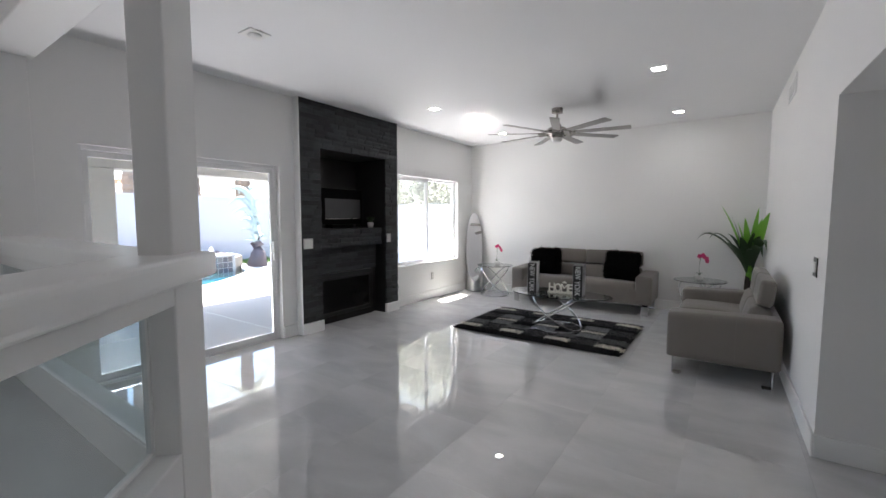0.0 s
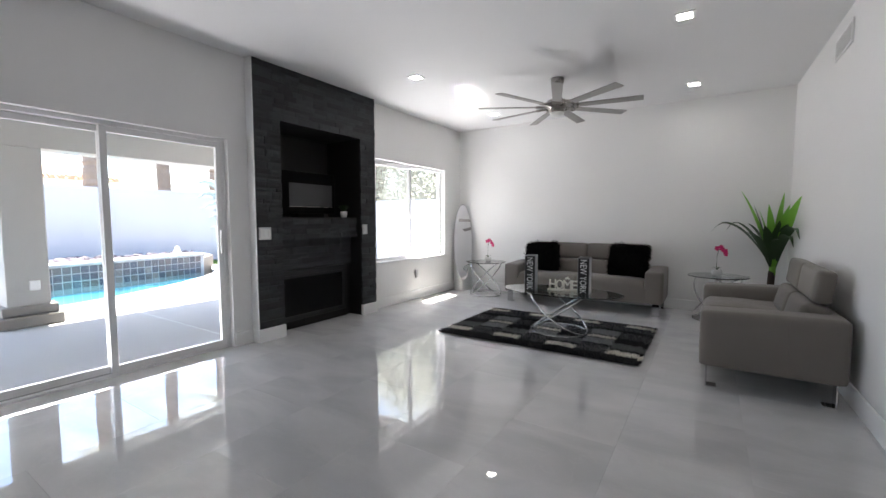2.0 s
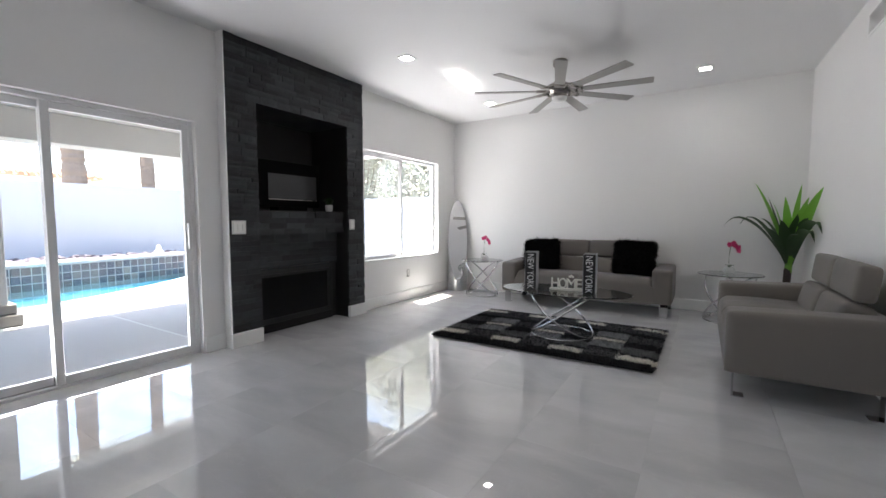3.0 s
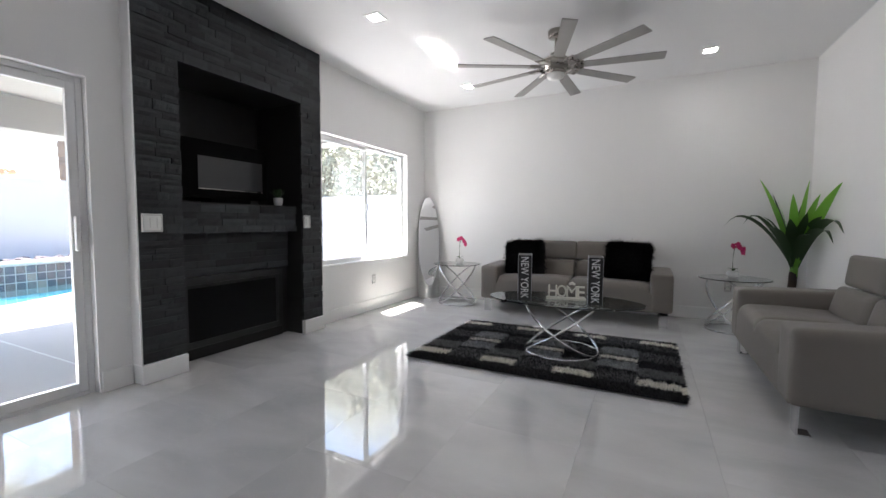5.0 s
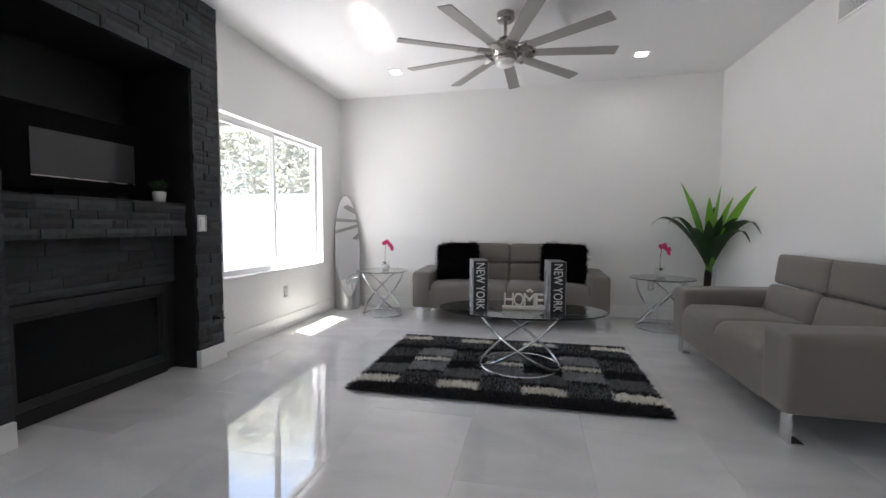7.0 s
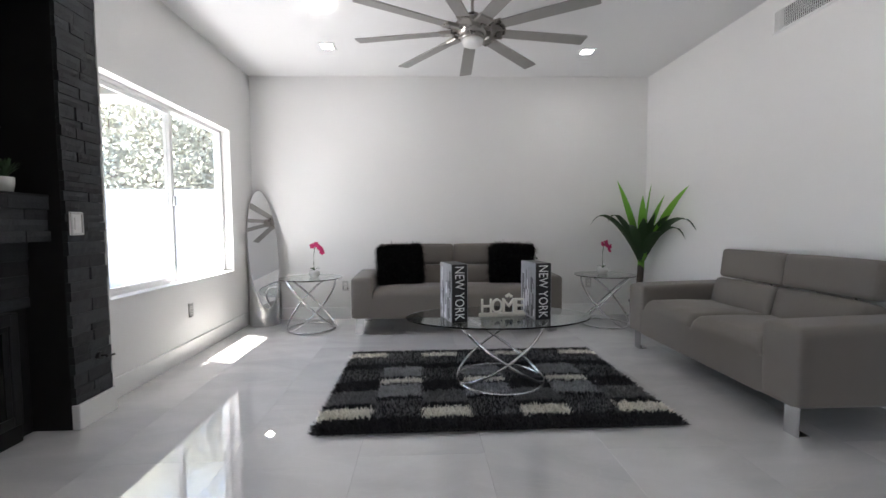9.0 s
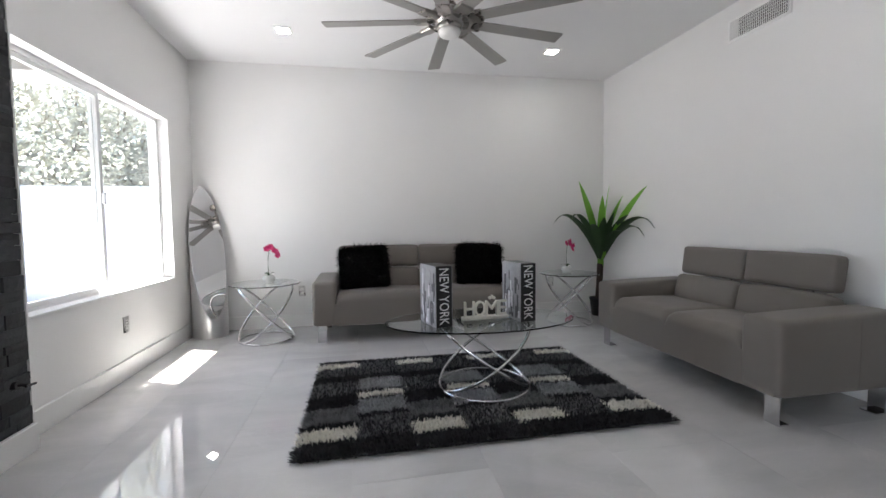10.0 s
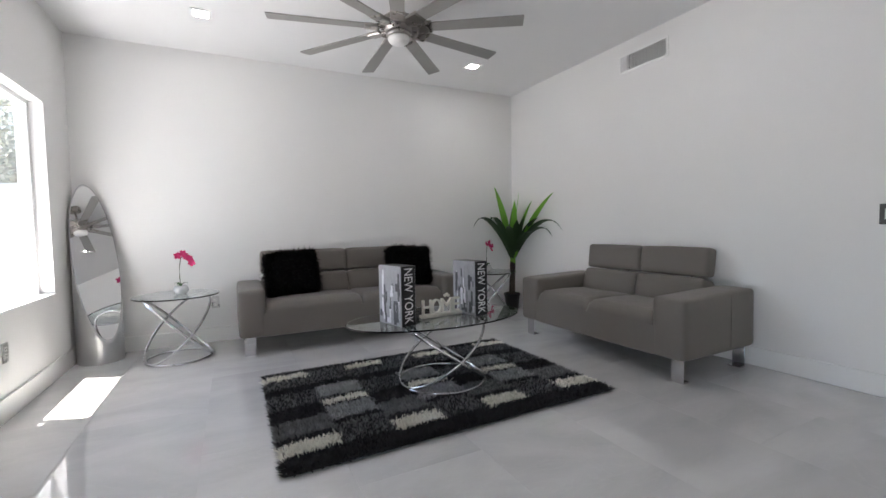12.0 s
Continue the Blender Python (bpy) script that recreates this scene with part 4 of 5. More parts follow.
# ---- the shag rug ----
def rug():
    x0, x1, y0, y1 = -2.78, -0.765, 4.68, 6.07
    r = thing("rug", "shaggy black, grey and cream patchwork rug", "rug")
    part("backing", soft(x1 - x0 - 0.02, y1 - y0 - 0.02, 0.01, 0.004, n=4, at=((x0 + x1) / 2, (y0 + y1) / 2, 0.005)), PILE_DARK, r)
    rng = random.Random(8)
    piles = {k: ([], []) for k in "dmgw"}

    def kind_at(u, v):
        c = min(6, int(u * 7))
        f = u * 7 - c
        wav = 0.003 * math.sin(u * 90) + 0.004 * math.sin(u * 41 + c)
        v += wav
        if v < 0.085 or v > 0.97:
            return "d"
        if c % 2 == 0:
            if 0.095 < v < 0.185 or 0.875 < v < 0.945:
                return "w"
            if 0.23 < v < 0.37:
                return "m"
            if 0.50 < v < 0.67 or 0.75 < v < 0.86:
                return "s"
            return "d"
        if 0.465 < v < 0.525:
            return "w"
        if 0.305 < v < 0.445 or 0.55 < v < 0.70:
            return "g"
        if 0.76 < v < 0.95 or 0.10 < v < 0.27:
            return "s"
        return "d"
    nx, ny = 330, 230
    for i in range(nx):
        for j in range(ny):
            u, v = (i + rng.random()) / nx, (j + rng.random()) / ny
            k = kind_at(min(0.999, max(0, u + rng.gauss(0, 0.003))), min(0.999, max(0, v + rng.gauss(0, 0.004))))
            x, y = x0 + u * (x1 - x0), y0 + v * (y1 - y0)
            h = rng.uniform(0.022, 0.042)
            a = rng.uniform(0, 6.283)
            lean = rng.uniform(0.004, 0.024)
            edge = 0.0
            if v < 0.015 or v > 0.985 or u < 0.01 or u > 0.99:
                edge = 0.022
                h *= 0.7
            ox, oy = math.cos(a) * lean, math.sin(a) * lean
            if v < 0.015:
                oy -= edge
            if v > 0.985:
                oy += edge
            if u < 0.01:
                ox -= edge
            if u > 0.99:
                ox += edge
            wx, wy = -math.sin(a) * 0.0042, math.cos(a) * 0.0042
            if k == "s":
                k = "m" if rng.random() < 0.55 else "d"
            V, F = piles[k]
            b = len(V)
            V += [(x - wx, y - wy, 0.004), (x + wx, y + wy, 0.004), (x + ox * 0.6 + wx, y + oy * 0.6 + wy, h * 0.75), (x + ox * 0.6 - wx, y + oy * 0.6 - wy, h * 0.75), (x + ox, y + oy, h)]
            F += [(b, b + 1, b + 2, b + 3), (b + 3, b + 2, b + 4)]
    for k, nm, mat in (("d", "charcoal_pile", PILE_DARK), ("m", "dark_grey_pile", PILE_MID), ("g", "grey_pile", PILE_GREY), ("w", "cream_pile", PILE_WHITE)):
        me = bpy.data.meshes.new(nm)
        me.from_pydata(piles[k][0], [], piles[k][1])
        me.materials.append(mat)
        ob = new(nm, me)
        ob.parent = r
        tagged(ob, kind="stuff")


rug()


# ---- things on the coffee table ----
TABLE_Z = RUG_H + 0.44


def book(x, y, turn, seed):
    """A tall photo-covered book box; the spine faces -y, the cover -x."""
    b = thing("book", "large upright city photo book with black lettered spine", "book", pose(x, y, TABLE_Z, 0, 0, turn), group="books on the coffee table")
    w, d, h = 0.108, 0.255, 0.385
    part("block", boxed(0.004, w - 0.004, 0.004, d - 0.004, 0.002, h - 0.004), PAGE, b)
    part("spine", boxed(0, w, -0.004, 0.003, 0, h, bevel=0.0015, segs=1), BOOK_BLACK, b, "black spine")
    cv = bmesh.new()
    box(cv, -0.004, 0.003, 0.0, d, 0, h, bevel=0.001, segs=1)
    box(cv, w - 0.003, w + 0.004, 0.0, d, 0, h, bevel=0.001, segs=1)
    c = part("cover", cv, COVER, b, "grey city photograph cover")
    rng = random.Random(seed)
    for k in range(46):
        mat = (COVER_D, COVER_L, COVER_D, COVER)[k % 4]
        y0, wd = rng.uniform(0.004, d - 0.034), rng.uniform(0.008, 0.028)
        top = rng.uniform(0.03, 0.16)
        zz = rng.uniform(0.004, h - top - 0.02 if k > 14 else 0.12)
        part("printed_tower", boxed(-0.0042 - 0.00006 * k, -0.004, y0, y0 + wd, zz, zz + top), mat, c)
    part("top_cap", boxed(0.002, w - 0.002, 0.0, d - 0.002, h - 0.004, h), BOOK_BLACK, b)
    t = text_bm("NEW YORK", 0.098, 0.0006, 1.0)
    xs = [v.co.x for v in t.verts]
    ys = [v.co.y for v in t.verts]
    cx, cy = (min(xs) + max(xs)) / 2, (min(ys) + max(ys)) / 2
    k = 0.355 / (max(xs) - min(xs))
    for v in t.verts:
        a, e, f = (v.co.x - cx) * k, (v.co.y - cy) * 0.95, v.co.z
        v.co = (w / 2 + e, -0.0046 - f, h / 2 - a)
    bmesh.ops.recalc_face_normals(t, faces=t.faces[:])
    part("lettering", t, PRINT_W, b, "white vertical lettering NEW YORK")


book(-2.005, 5.235, 14, 1)
book(-1.435, 5.275, 8, 2)


def home_sign():
    s = thing("home_sign", "cream distressed HOME letters on a small stand", "sign", pose(-1.635, 5.42, TABLE_Z, 0, 0, 4))
    part("stand", soft(0.33, 0.055, 0.022, 0.004, n=4, at=(0, 0, 0.011)), PAGE, s)
    x = -0.15
    for ch, wd in (("H", 0.075), ("O", 0.078), ("M", 0.09), ("E", 0.062)):
        t = text_bm(ch, 0.15, 0.012)
        bmesh.ops.rotate(t, verts=t.verts[:], cent=(0, 0, 0), matrix=Matrix.Rotation(radians(90), 3, "X"))
        xs = [v.co.x for v in t.verts]
        k = wd / (max(xs) - min(xs))
        lo = min(xs)
        for v in t.verts:
            v.co = (x + (v.co.x - lo) * k, v.co.y, v.co.z + 0.021)
        part("letter", t, PAGE, s)
        x += wd
    o = bmesh.new()
    for cx, cz, r in ((0.035, 0.142, 0.012), (0.05, 0.152, 0.010), (0.064, 0.14, 0.011)):
        bmesh.ops.create_icosphere(o, subdivisions=2, radius=r, matrix=Matrix.Translation((cx, 0, cz)) @ Matrix.Diagonal((1.2, 0.6, 1, 1)))
    part("ornament", o, PAGE, s, "small carved flower ornament")


home_sign()


# ---- the tall plant in the corner ----
def corner_plant():
    p = thing("dracaena_plant", "tall artificial dracaena in a black pot", "plant", pose(0.345, 7.27, 0))
    part("pot", lathe(bmesh.new(), [(0.075, 0), (0.082, 0.01), (0.102, 0.19), (0.110, 0.195), (0.110, 0.215), (0.098, 0.215), (0.096, 0.19)], 24), POT_BLACK, p, "black plastic pot", smooth=True)
    part("soil", lathe(bmesh.new(), [(0.095, 0.17), (0.094, 0.195), (0.03, 0.2)], 20), SOIL, p)
    tr = bmesh.new()
    tube(tr, [(0, 0, 0.18), (0.004, 0, 0.34), (0.012, 0, 0.5), (0.016, 0, 0.60), (0.02, 0, 0.66)], [0.042, 0.037, 0.036, 0.037, 0.030], 14)
    part("trunk", tr, BARK, p, "dark brown trunk", smooth=True)
    sl = bmesh.new()
    tube(sl, [(0.018, 0, 0.58), (0.022, 0, 0.70)], [0.036, 0.034], 12)
    part("sheath", sl, LEAF, p, smooth=True)
    # tip, half width, arch, 1 for the lighter upright leaves, 0 for leaves painted as shaded
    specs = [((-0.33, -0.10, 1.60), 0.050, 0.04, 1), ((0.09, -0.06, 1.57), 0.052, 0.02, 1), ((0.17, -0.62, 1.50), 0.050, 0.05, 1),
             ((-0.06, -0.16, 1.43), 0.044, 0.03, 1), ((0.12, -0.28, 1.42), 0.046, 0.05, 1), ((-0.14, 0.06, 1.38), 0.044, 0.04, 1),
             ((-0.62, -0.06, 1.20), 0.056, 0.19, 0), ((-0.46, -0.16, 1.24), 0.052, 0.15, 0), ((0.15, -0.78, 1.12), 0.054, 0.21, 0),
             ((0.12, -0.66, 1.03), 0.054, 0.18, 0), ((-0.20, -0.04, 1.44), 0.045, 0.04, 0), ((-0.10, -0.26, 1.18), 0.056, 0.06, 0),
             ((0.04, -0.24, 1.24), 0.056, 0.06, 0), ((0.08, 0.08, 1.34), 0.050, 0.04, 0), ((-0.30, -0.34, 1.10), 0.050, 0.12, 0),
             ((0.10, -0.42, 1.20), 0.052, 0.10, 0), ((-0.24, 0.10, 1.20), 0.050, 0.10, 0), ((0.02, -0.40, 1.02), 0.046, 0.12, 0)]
    for k, (tip, w, dr, lit) in enumerate(specs):
        bm = bmesh.new()
        a = k * 2.4
        leaf_blade(bm, (0.02 + 0.012 * math.cos(a), 0.012 * math.sin(a), 0.64), tip, w * 1.06, dr + 0.035 * lit, 0.35 * math.sin(a * 3), n=12, fold=0.35)
        if dr > 0.12:
            for v in bm.verts:
                q = max(0.0, (Vector((v.co.x, v.co.y, 0)) - Vector((0.02, 0, 0))).length / Vector((tip[0], tip[1], 0)).length - 0.78)
                v.co.z -= q * q * 1.6
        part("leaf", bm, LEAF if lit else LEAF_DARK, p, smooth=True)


corner_plant()


# ---- the cylinder mirror ----
def cylinder_mirror():
    R, H, Z0 = 0.163, 1.53, 0.17
    mr = thing("floor_mirror", "slanted oval floor mirror cut into a silver cylinder", "mirror", pose(-3.995, 7.30, 0, 0, 0, 33))
    # the cut runs from low at the front (-y side) to the top at the back
    n = 64
    b = bmesh.new()
    lo, hi = [], []

    def cut(y):
        return Z0 + (H - Z0) * (y + R) / (2 * R)
    for k in range(n):
        a = 2 * math.pi * k / n
        x, y = R * math.cos(a), R * math.sin(a)
        lo.append(b.verts.new((x, y, 0)))
        hi.append(b.verts.new((x, y, cut(y))))
    b.faces.new(lo[::-1])
    for k in range(n):
        b.faces.new((lo[k], lo[(k + 1) % n], hi[(k + 1) % n], hi[k]))
    b.faces.new(hi)
    part("body", b, SILVER, mr, "brushed silver cylinder body")
    g = bmesh.new()
    v = [g.verts.new((0.965 * R * math.cos(2 * math.pi * k / n), 0.965 * R * math.sin(2 * math.pi * k / n) - 0.002, cut(0.965 * R * math.sin(2 * math.pi * k / n)) + 0.006)) for k in range(n)]
    w = [g.verts.new((q.co.x, q.co.y + 0.002, q.co.z - 0.005)) for q in v]
    g.faces.new(v)
    g.faces.new(w[::-1])
    for k in range(n):
        g.faces.new((w[k], w[(k + 1) % n], v[(k + 1) % n], v[k]))
    part("mirror_glass", g, MIRROR, mr, "oval mirror face")


cylinder_mirror()


# ---- the ceiling fan ----
def ceiling_fan():
    x, y = -1.815, 5.66
    top = ceil_z(x)
    f = thing("ceiling_fan", "nine-blade brushed nickel ceiling fan with light", "ceiling fan", pose(x, y, top))
    part("canopy", lathe(bmesh.new(), [(0.072, 0.0), (0.072, -0.05), (0.064, -0.062), (0.02, -0.066)][::-1], 28), NICKEL, f, smooth=True)
    part("downrod", tube(bmesh.new(), [(0, 0, -0.05), (0, 0, -0.21)], 0.013, 14), NICKEL, f, smooth=True)
    part("motor_housing", lathe(bmesh.new(), [(0.02, -0.185), (0.05, -0.20), (0.062, -0.235), (0.112, -0.25), (0.135, -0.275), (0.14, -0.30), (0.13, -0.315), (0.10, -0.322), (0.098, -0.345), (0.085, -0.352)][::-1], 36), NICKEL, f, smooth=True)
    part("light_ring", lathe(bmesh.new(), [(0.082, -0.342), (0.09, -0.357), (0.088, -0.377), (0.078, -0.382)][::-1], 32), NICKEL, f, smooth=True)
    part("light_bowl", lathe(bmesh.new(), [(0.078, -0.375), (0.078, -0.397), (0.070, -0.415), (0.045, -0.428), (0.01, -0.432)][::-1], 28), OPAL, f, "white opal light bowl", smooth=True)
    zb = 2.535 - top
    rr = bmesh.new()
    ring(rr, 0, (0, 0), zb - 0.004, 0.150, 0.150, 0, 0, 0.030, 0.012)
    part("rotor_ring", rr, NICKEL, f, smooth=True)
    for k in range(9):
        a = 7.5 + 40 * k
        bl = bmesh.new()
        rows = []
        for r, w in ((0.20, 0.046), (0.30, 0.048), (0.60, 0.052), (0.885, 0.056), (0.893, 0.052)):
            rows.append([bl.verts.new((r, s * w, t * 0.004 + s * 0.004)) for s, t in ((-1, -1), (1, -1), (1, 1), (-1, 1))])
        for A, B in zip(rows, rows[1:]):
            for j in range(4):
                bl.faces.new((A[j], A[(j + 1) % 4], B[(j + 1) % 4], B[j]))
        bl.faces.new(rows[0][::-1])
        bl.faces.new(rows[-1])
        m = pose(0, 0, zb, 0, 0, a) @ pose(0, 0, 0, -13, 0, 0)
        bo = part("blade", bl, BLADE, f, m=m)
        ar = bmesh.new()
        box(ar, 0.135, 0.245, -0.052, 0.052, -0.015, 0.012, bevel=0.008)
        box(ar, 0.08, 0.14, -0.022, 0.022, -0.012, 0.006, bevel=0.004)
        part("blade_arm", ar, NICKEL, bo, "nickel blade bracket")


ceiling_fan()


def downlight(x, y):
    z = ceil_z(x)
    d = thing("recessed_light", "square recessed ceiling light, switched on", "ceiling light", pose(x, y, z), group="recessed ceiling lights")
    t = bmesh.new()
    o, i = 0.075, 0.052
    for a in ((-o, o, -o, -i), (-o, o, i, o), (-o, -i, -i, i), (i, o, -i, i)):
        box(t, *a, -0.008, 0.0)
    part("trim", t, TRIM, d)
    part("lens", boxed(-i, i, -i, i, -0.006, -0.001), LAMP, d, "glowing diffuser")


for xy in ((-3.12, 4.72), (-3.10, 6.68), (-0.515, 6.77), (-0.52, 4.78)):
    downlight(*xy)

sd = thing("smoke_detector", "white ceiling smoke detector on a square plate", "smoke detector", pose(-2.98, 2.14, ceil_z(-2.98)))
part("plate", boxed(-0.085, 0.085, -0.085, 0.085, -0.010, 0.0, bevel=0.003), PLASTIC_W, sd)
part("cover", lathe(bmesh.new(), [(0.02, -0.026), (0.042, -0.024), (0.050, -0.016), (0.052, -0.008)], 28), PLASTIC_W, sd, smooth=True)


def air_vent():
    y0, y1, z0, z1 = 5.205, 5.725, 2.572, 2.752
    v = thing("air_vent", "white louvred wall air vent near the ceiling", "air vent", pose(east_x(5.47) - EAST, 0, 0))
    f = bmesh.new()
    s = 0.02
    box(f, EAST - 0.012, EAST, y0, y1, z0, z0 + s, bevel=0.003, segs=1)
    box(f, EAST - 0.012, EAST, y0, y1, z1 - s, z1, bevel=0.003, segs=1)
    box(f, EAST - 0.012, EAST, y0, y0 + s, z0 + s, z1 - s, bevel=0.003, segs=1)
    box(f, EAST - 0.012, EAST, y1 - s, y1, z0 + s, z1 - s, bevel=0.003, segs=1)
    part("frame", f, TRIM, v)
    part("backing", boxed(EAST - 0.002, EAST - 0.001, y0 + s, y1 - s, z0 + s, z1 - s), BLACK, v)
    me = mesh_of("slat", boxed(-0.010, -0.003, -0.0017, 0.0017, z0 + s, z1 - s), TRIM)
    n = 30
    for k in range(n):
        o = new("slat", me)
        o.parent = v
        o.location = (EAST, y0 + s + (y1 - y0 - 2 * s) * (k + 0.5) / n, 0)
    me2 = mesh_of("cross_slat", boxed(-0.007, -0.004, y0 + s, y1 - s, -0.0012, 0.0012), TRIM)
    for k in range(6):
        o = new("cross_slat", me2)
        o.parent = v
        o.location = (EAST, 0, z0 + s + (z1 - z0 - 2 * s) * (k + 0.5) / 6)


air_vent()


def outlet(m, name="wall_outlet", label="double wall socket in a grey metal plate", plate=PLASTIC_G, w=0.072, h=0.118, switches=0, group=""):
    """A cover plate; its local +z is away from the wall, y is up."""
    o = thing(name, label, "outlet" if not switches else "switch", m, group=group)
    part("plate", boxed(-w / 2, w / 2, -h / 2, h / 2, 0, 0.006, bevel=0.002), plate, o)
    if not switches:
        for s in (-1, 1):
            r = part("socket", soft(0.034, 0.028, 0.006, 0.002, n=4, at=(0, s * 0.021, 0.007)), PLASTIC_W, o)
            part("slots", box(boxed(-0.008, -0.006, s * 0.021 - 0.004, s * 0.021 + 0.005, 0.009, 0.0106), 0.006, 0.008, s * 0.021 - 0.004, s * 0.021 + 0.005, 0.009, 0.0106), BLACK, r)
    if switches and plate is PLASTIC_W:
        rim = bmesh.new()
        e = 0.012
        for a in ((-w / 2 + 0.002, w / 2 - 0.002, h / 2 - e, h / 2 - 0.002), (-w / 2 + 0.002, w / 2 - 0.002, -h / 2 + 0.002, -h / 2 + e), (-w / 2 + 0.002, -w / 2 + e, -h / 2 + e, h / 2 - e), (w / 2 - e, w / 2 - 0.002, -h / 2 + e, h / 2 - e)):
            box(rim, *a, 0.005, 0.013, bevel=0.003)
        part("rim", rim, NICKEL_L, o, "raised satin rim")
    for k in range(switches):
        cx = (k - (switches - 1) / 2) * 0.046
        part("rocker", soft(0.033, 0.066, 0.010, 0.002, n=4, at=(cx, 0, 0.007)), PLASTIC_W, o)


ON_W = Matrix(((0, 0, 1, 0), (1, 0, 0, 0), (0, 1, 0, 0), (0, 0, 0, 1)))
ON_E = Matrix(((0, 0, -1, 0), (-1, 0, 0, 0), (0, 1, 0, 0), (0, 0, 0, 1)))
ON_N = Matrix(((1, 0, 0, 0), (0, 0, -1, 0), (0, 1, 0, 0), (0, 0, 0, 1)))
outlet(pose(WEST, 6.14, 0.395) @ ON_W, group="wall outlets")
outlet(pose(-3.12, NORTH, 0.395) @ ON_N, group="wall outlets")
outlet(pose(-0.17, NORTH, 0.40) @ ON_N, group="wall outlets")
outlet(pose(FP_X + 0.01, 3.425, 1.11) @ ON_W, "light_switch", "white triple light switch on the stone", PLASTIC_W, 0.135, 0.125, 3)
outlet(pose(FP_X + 0.01, 4.865, 1.125) @ ON_W, "light_switch", "white single light switch on the stone", PLASTIC_W, 0.085, 0.125, 1)
outlet(pose(east_x(3.78), 3.775, 1.12) @ ON_E, "light_switch", "double light switch in a metal plate, its dark reflection painted in", PLATE_SHADED, 0.13, 0.125, 2)


# ---- the railing at the entry ----
def guard(label, m, length, post_len=0.0, reach=0.0):
    """Knee wall, glass and cap rail along local +x; local y across. reach: how far the cap passes the wall's end."""
    g = thing("railing", label, "railing", m)
    w = 0.12
    part("knee_wall", boxed(post_len, length, -w / 2, w / 2, 0.0, 0.555, bevel=0.006), WALL, g)
    part("cap_rail", soft(length + reach, w + 0.128, 0.104, 0.02, n=8, at=((length - reach) / 2, 0, 1.248)), TRIM, g, "rounded white cap rail")
    part("sub_rail", boxed(post_len, length, -w / 2, w / 2, 1.115, 1.197, bevel=0.004), TRIM, g)
    gl = part("glass_panel", boxed(post_len + 0.004, length - 0.004, -0.05, -0.04, 0.556, 1.114), RAIL_GLASS, g, "clear glass infill panel")
    fr = bmesh.new()
    box(fr, post_len, post_len + 0.012, -0.058, -0.032, 0.556, 1.114)
    box(fr, length - 0.012, length, -0.058, -0.032, 0.556, 1.114)
    box(fr, post_len + 0.012, length - 0.012, -0.058, -0.032, 0.556, 0.568)
    part("glass_bead", fr, TRIM, gl)
    return g


RA = -47.0
RU = Vector((-0.682, 0.731, 0))
RC = Vector((-1.599, 0.862, 0))
pc0 = RC + RU * 0.1205
post = part("post", boxed(-0.1205, 0.1205, -0.06, 0.06, 0.0, ceil_z(-1.6) + 0.01, bevel=0.007), WALL, m=pose(pc0.x, pc0.y, 0, 0, 0, RA))
tagged(post, "square white floor-to-ceiling post at the railing", "post", kind="structure")
tip = RC + RU * 0.241
guard("white cap railing with a glass panel on a knee wall", pose(tip.x, tip.y, 0, 0, 0, RA), 1.9, 0.242, 0.0)
guard("white cap railing with a glass panel on a knee wall", pose(WEST + 0.13, 0.90, 0), 2.40, 0.0)
# the raised landing behind the two guards
land = bmesh.new()
prism(land, [(WEST, SOUTH), (-0.467, SOUTH), (-0.467, -0.352), (-1.70, 0.97), (-1.79, 0.90), (WEST, 0.90)], 0.008, 0.37)
bmesh.ops.recalc_face_normals(land, faces=land.faces[:])
tagged(part("landing_floor", land, MARBLE), "raised landing paved in polished grey marble", "floor", kind="structure")
pil = part("pilaster", boxed(WEST, WEST + 0.13, 0.80, 1.06, 0.0, 2.56, bevel=0.006), WALL)
tagged(pil, "white wall pilaster under the ceiling beam", "pilaster", kind="structure")


# ---- outdoors ----
ground = part("ground", boxed(-900, 900, -900, 900, -1.6, -0.9), EARTH)
tagged(ground, "tan desert ground reaching the horizon", "ground", kind="structure")


def arc(points, n=8):
    """A smooth line through a few points."""
    pts = [Vector((*p, 0)) for p in points]
    out = []
    for i in range(len(pts) - 1):
        a, b, c, d = pts[max(i - 1, 0)], pts[i], pts[i + 1], pts[min(i + 2, len(pts) - 1)]
        for k in range(n):
            t = k / n
            q = 0.5 * ((2 * b) + (c - a) * t + (2 * a - 5 * b + 4 * c - d) * t * t + (3 * b - a - 3 * c + d) * t ** 3)
            out.append((q.x, q.y))
    out.append(tuple(pts[-1][:2]))
    return out


DECK_Z = -0.06
near = arc([(-8.2, -3.0), (-8.45, 0.5), (-8.55, 2.9), (-9.15, 4.45), (-10.1, 5.9), (-10.9, 6.6)])
FAR0, FAR1 = (-9.9, -3.0), (-11.35, 6.55)
deck_out = [(WEST - THICK, -9.0), (WEST - THICK, 13.8), (-13.4, 13.8), (-13.4, 7.6), (-12.2, 7.2), (-11.35, 6.75)] + near[::-1] + [(-8.2, -9.0)]
d = bmesh.new()
prism(d, deck_out, -0.9, DECK_Z)
bmesh.ops.recalc_face_normals(d, faces=d.faces[:])
tagged(part("pavement", d, CONCRETE), "pale concrete pool deck", "pavement", kind="structure")
jn = bmesh.new()
box(jn, -8.0, WEST - THICK, 3.42, 3.435, DECK_Z - 0.002, DECK_Z + 0.0015)
jn2 = part("trim", jn, GROUT)
tagged(jn2, "straight control joint in the concrete", "joint", kind="structure")
bk = bmesh.new()
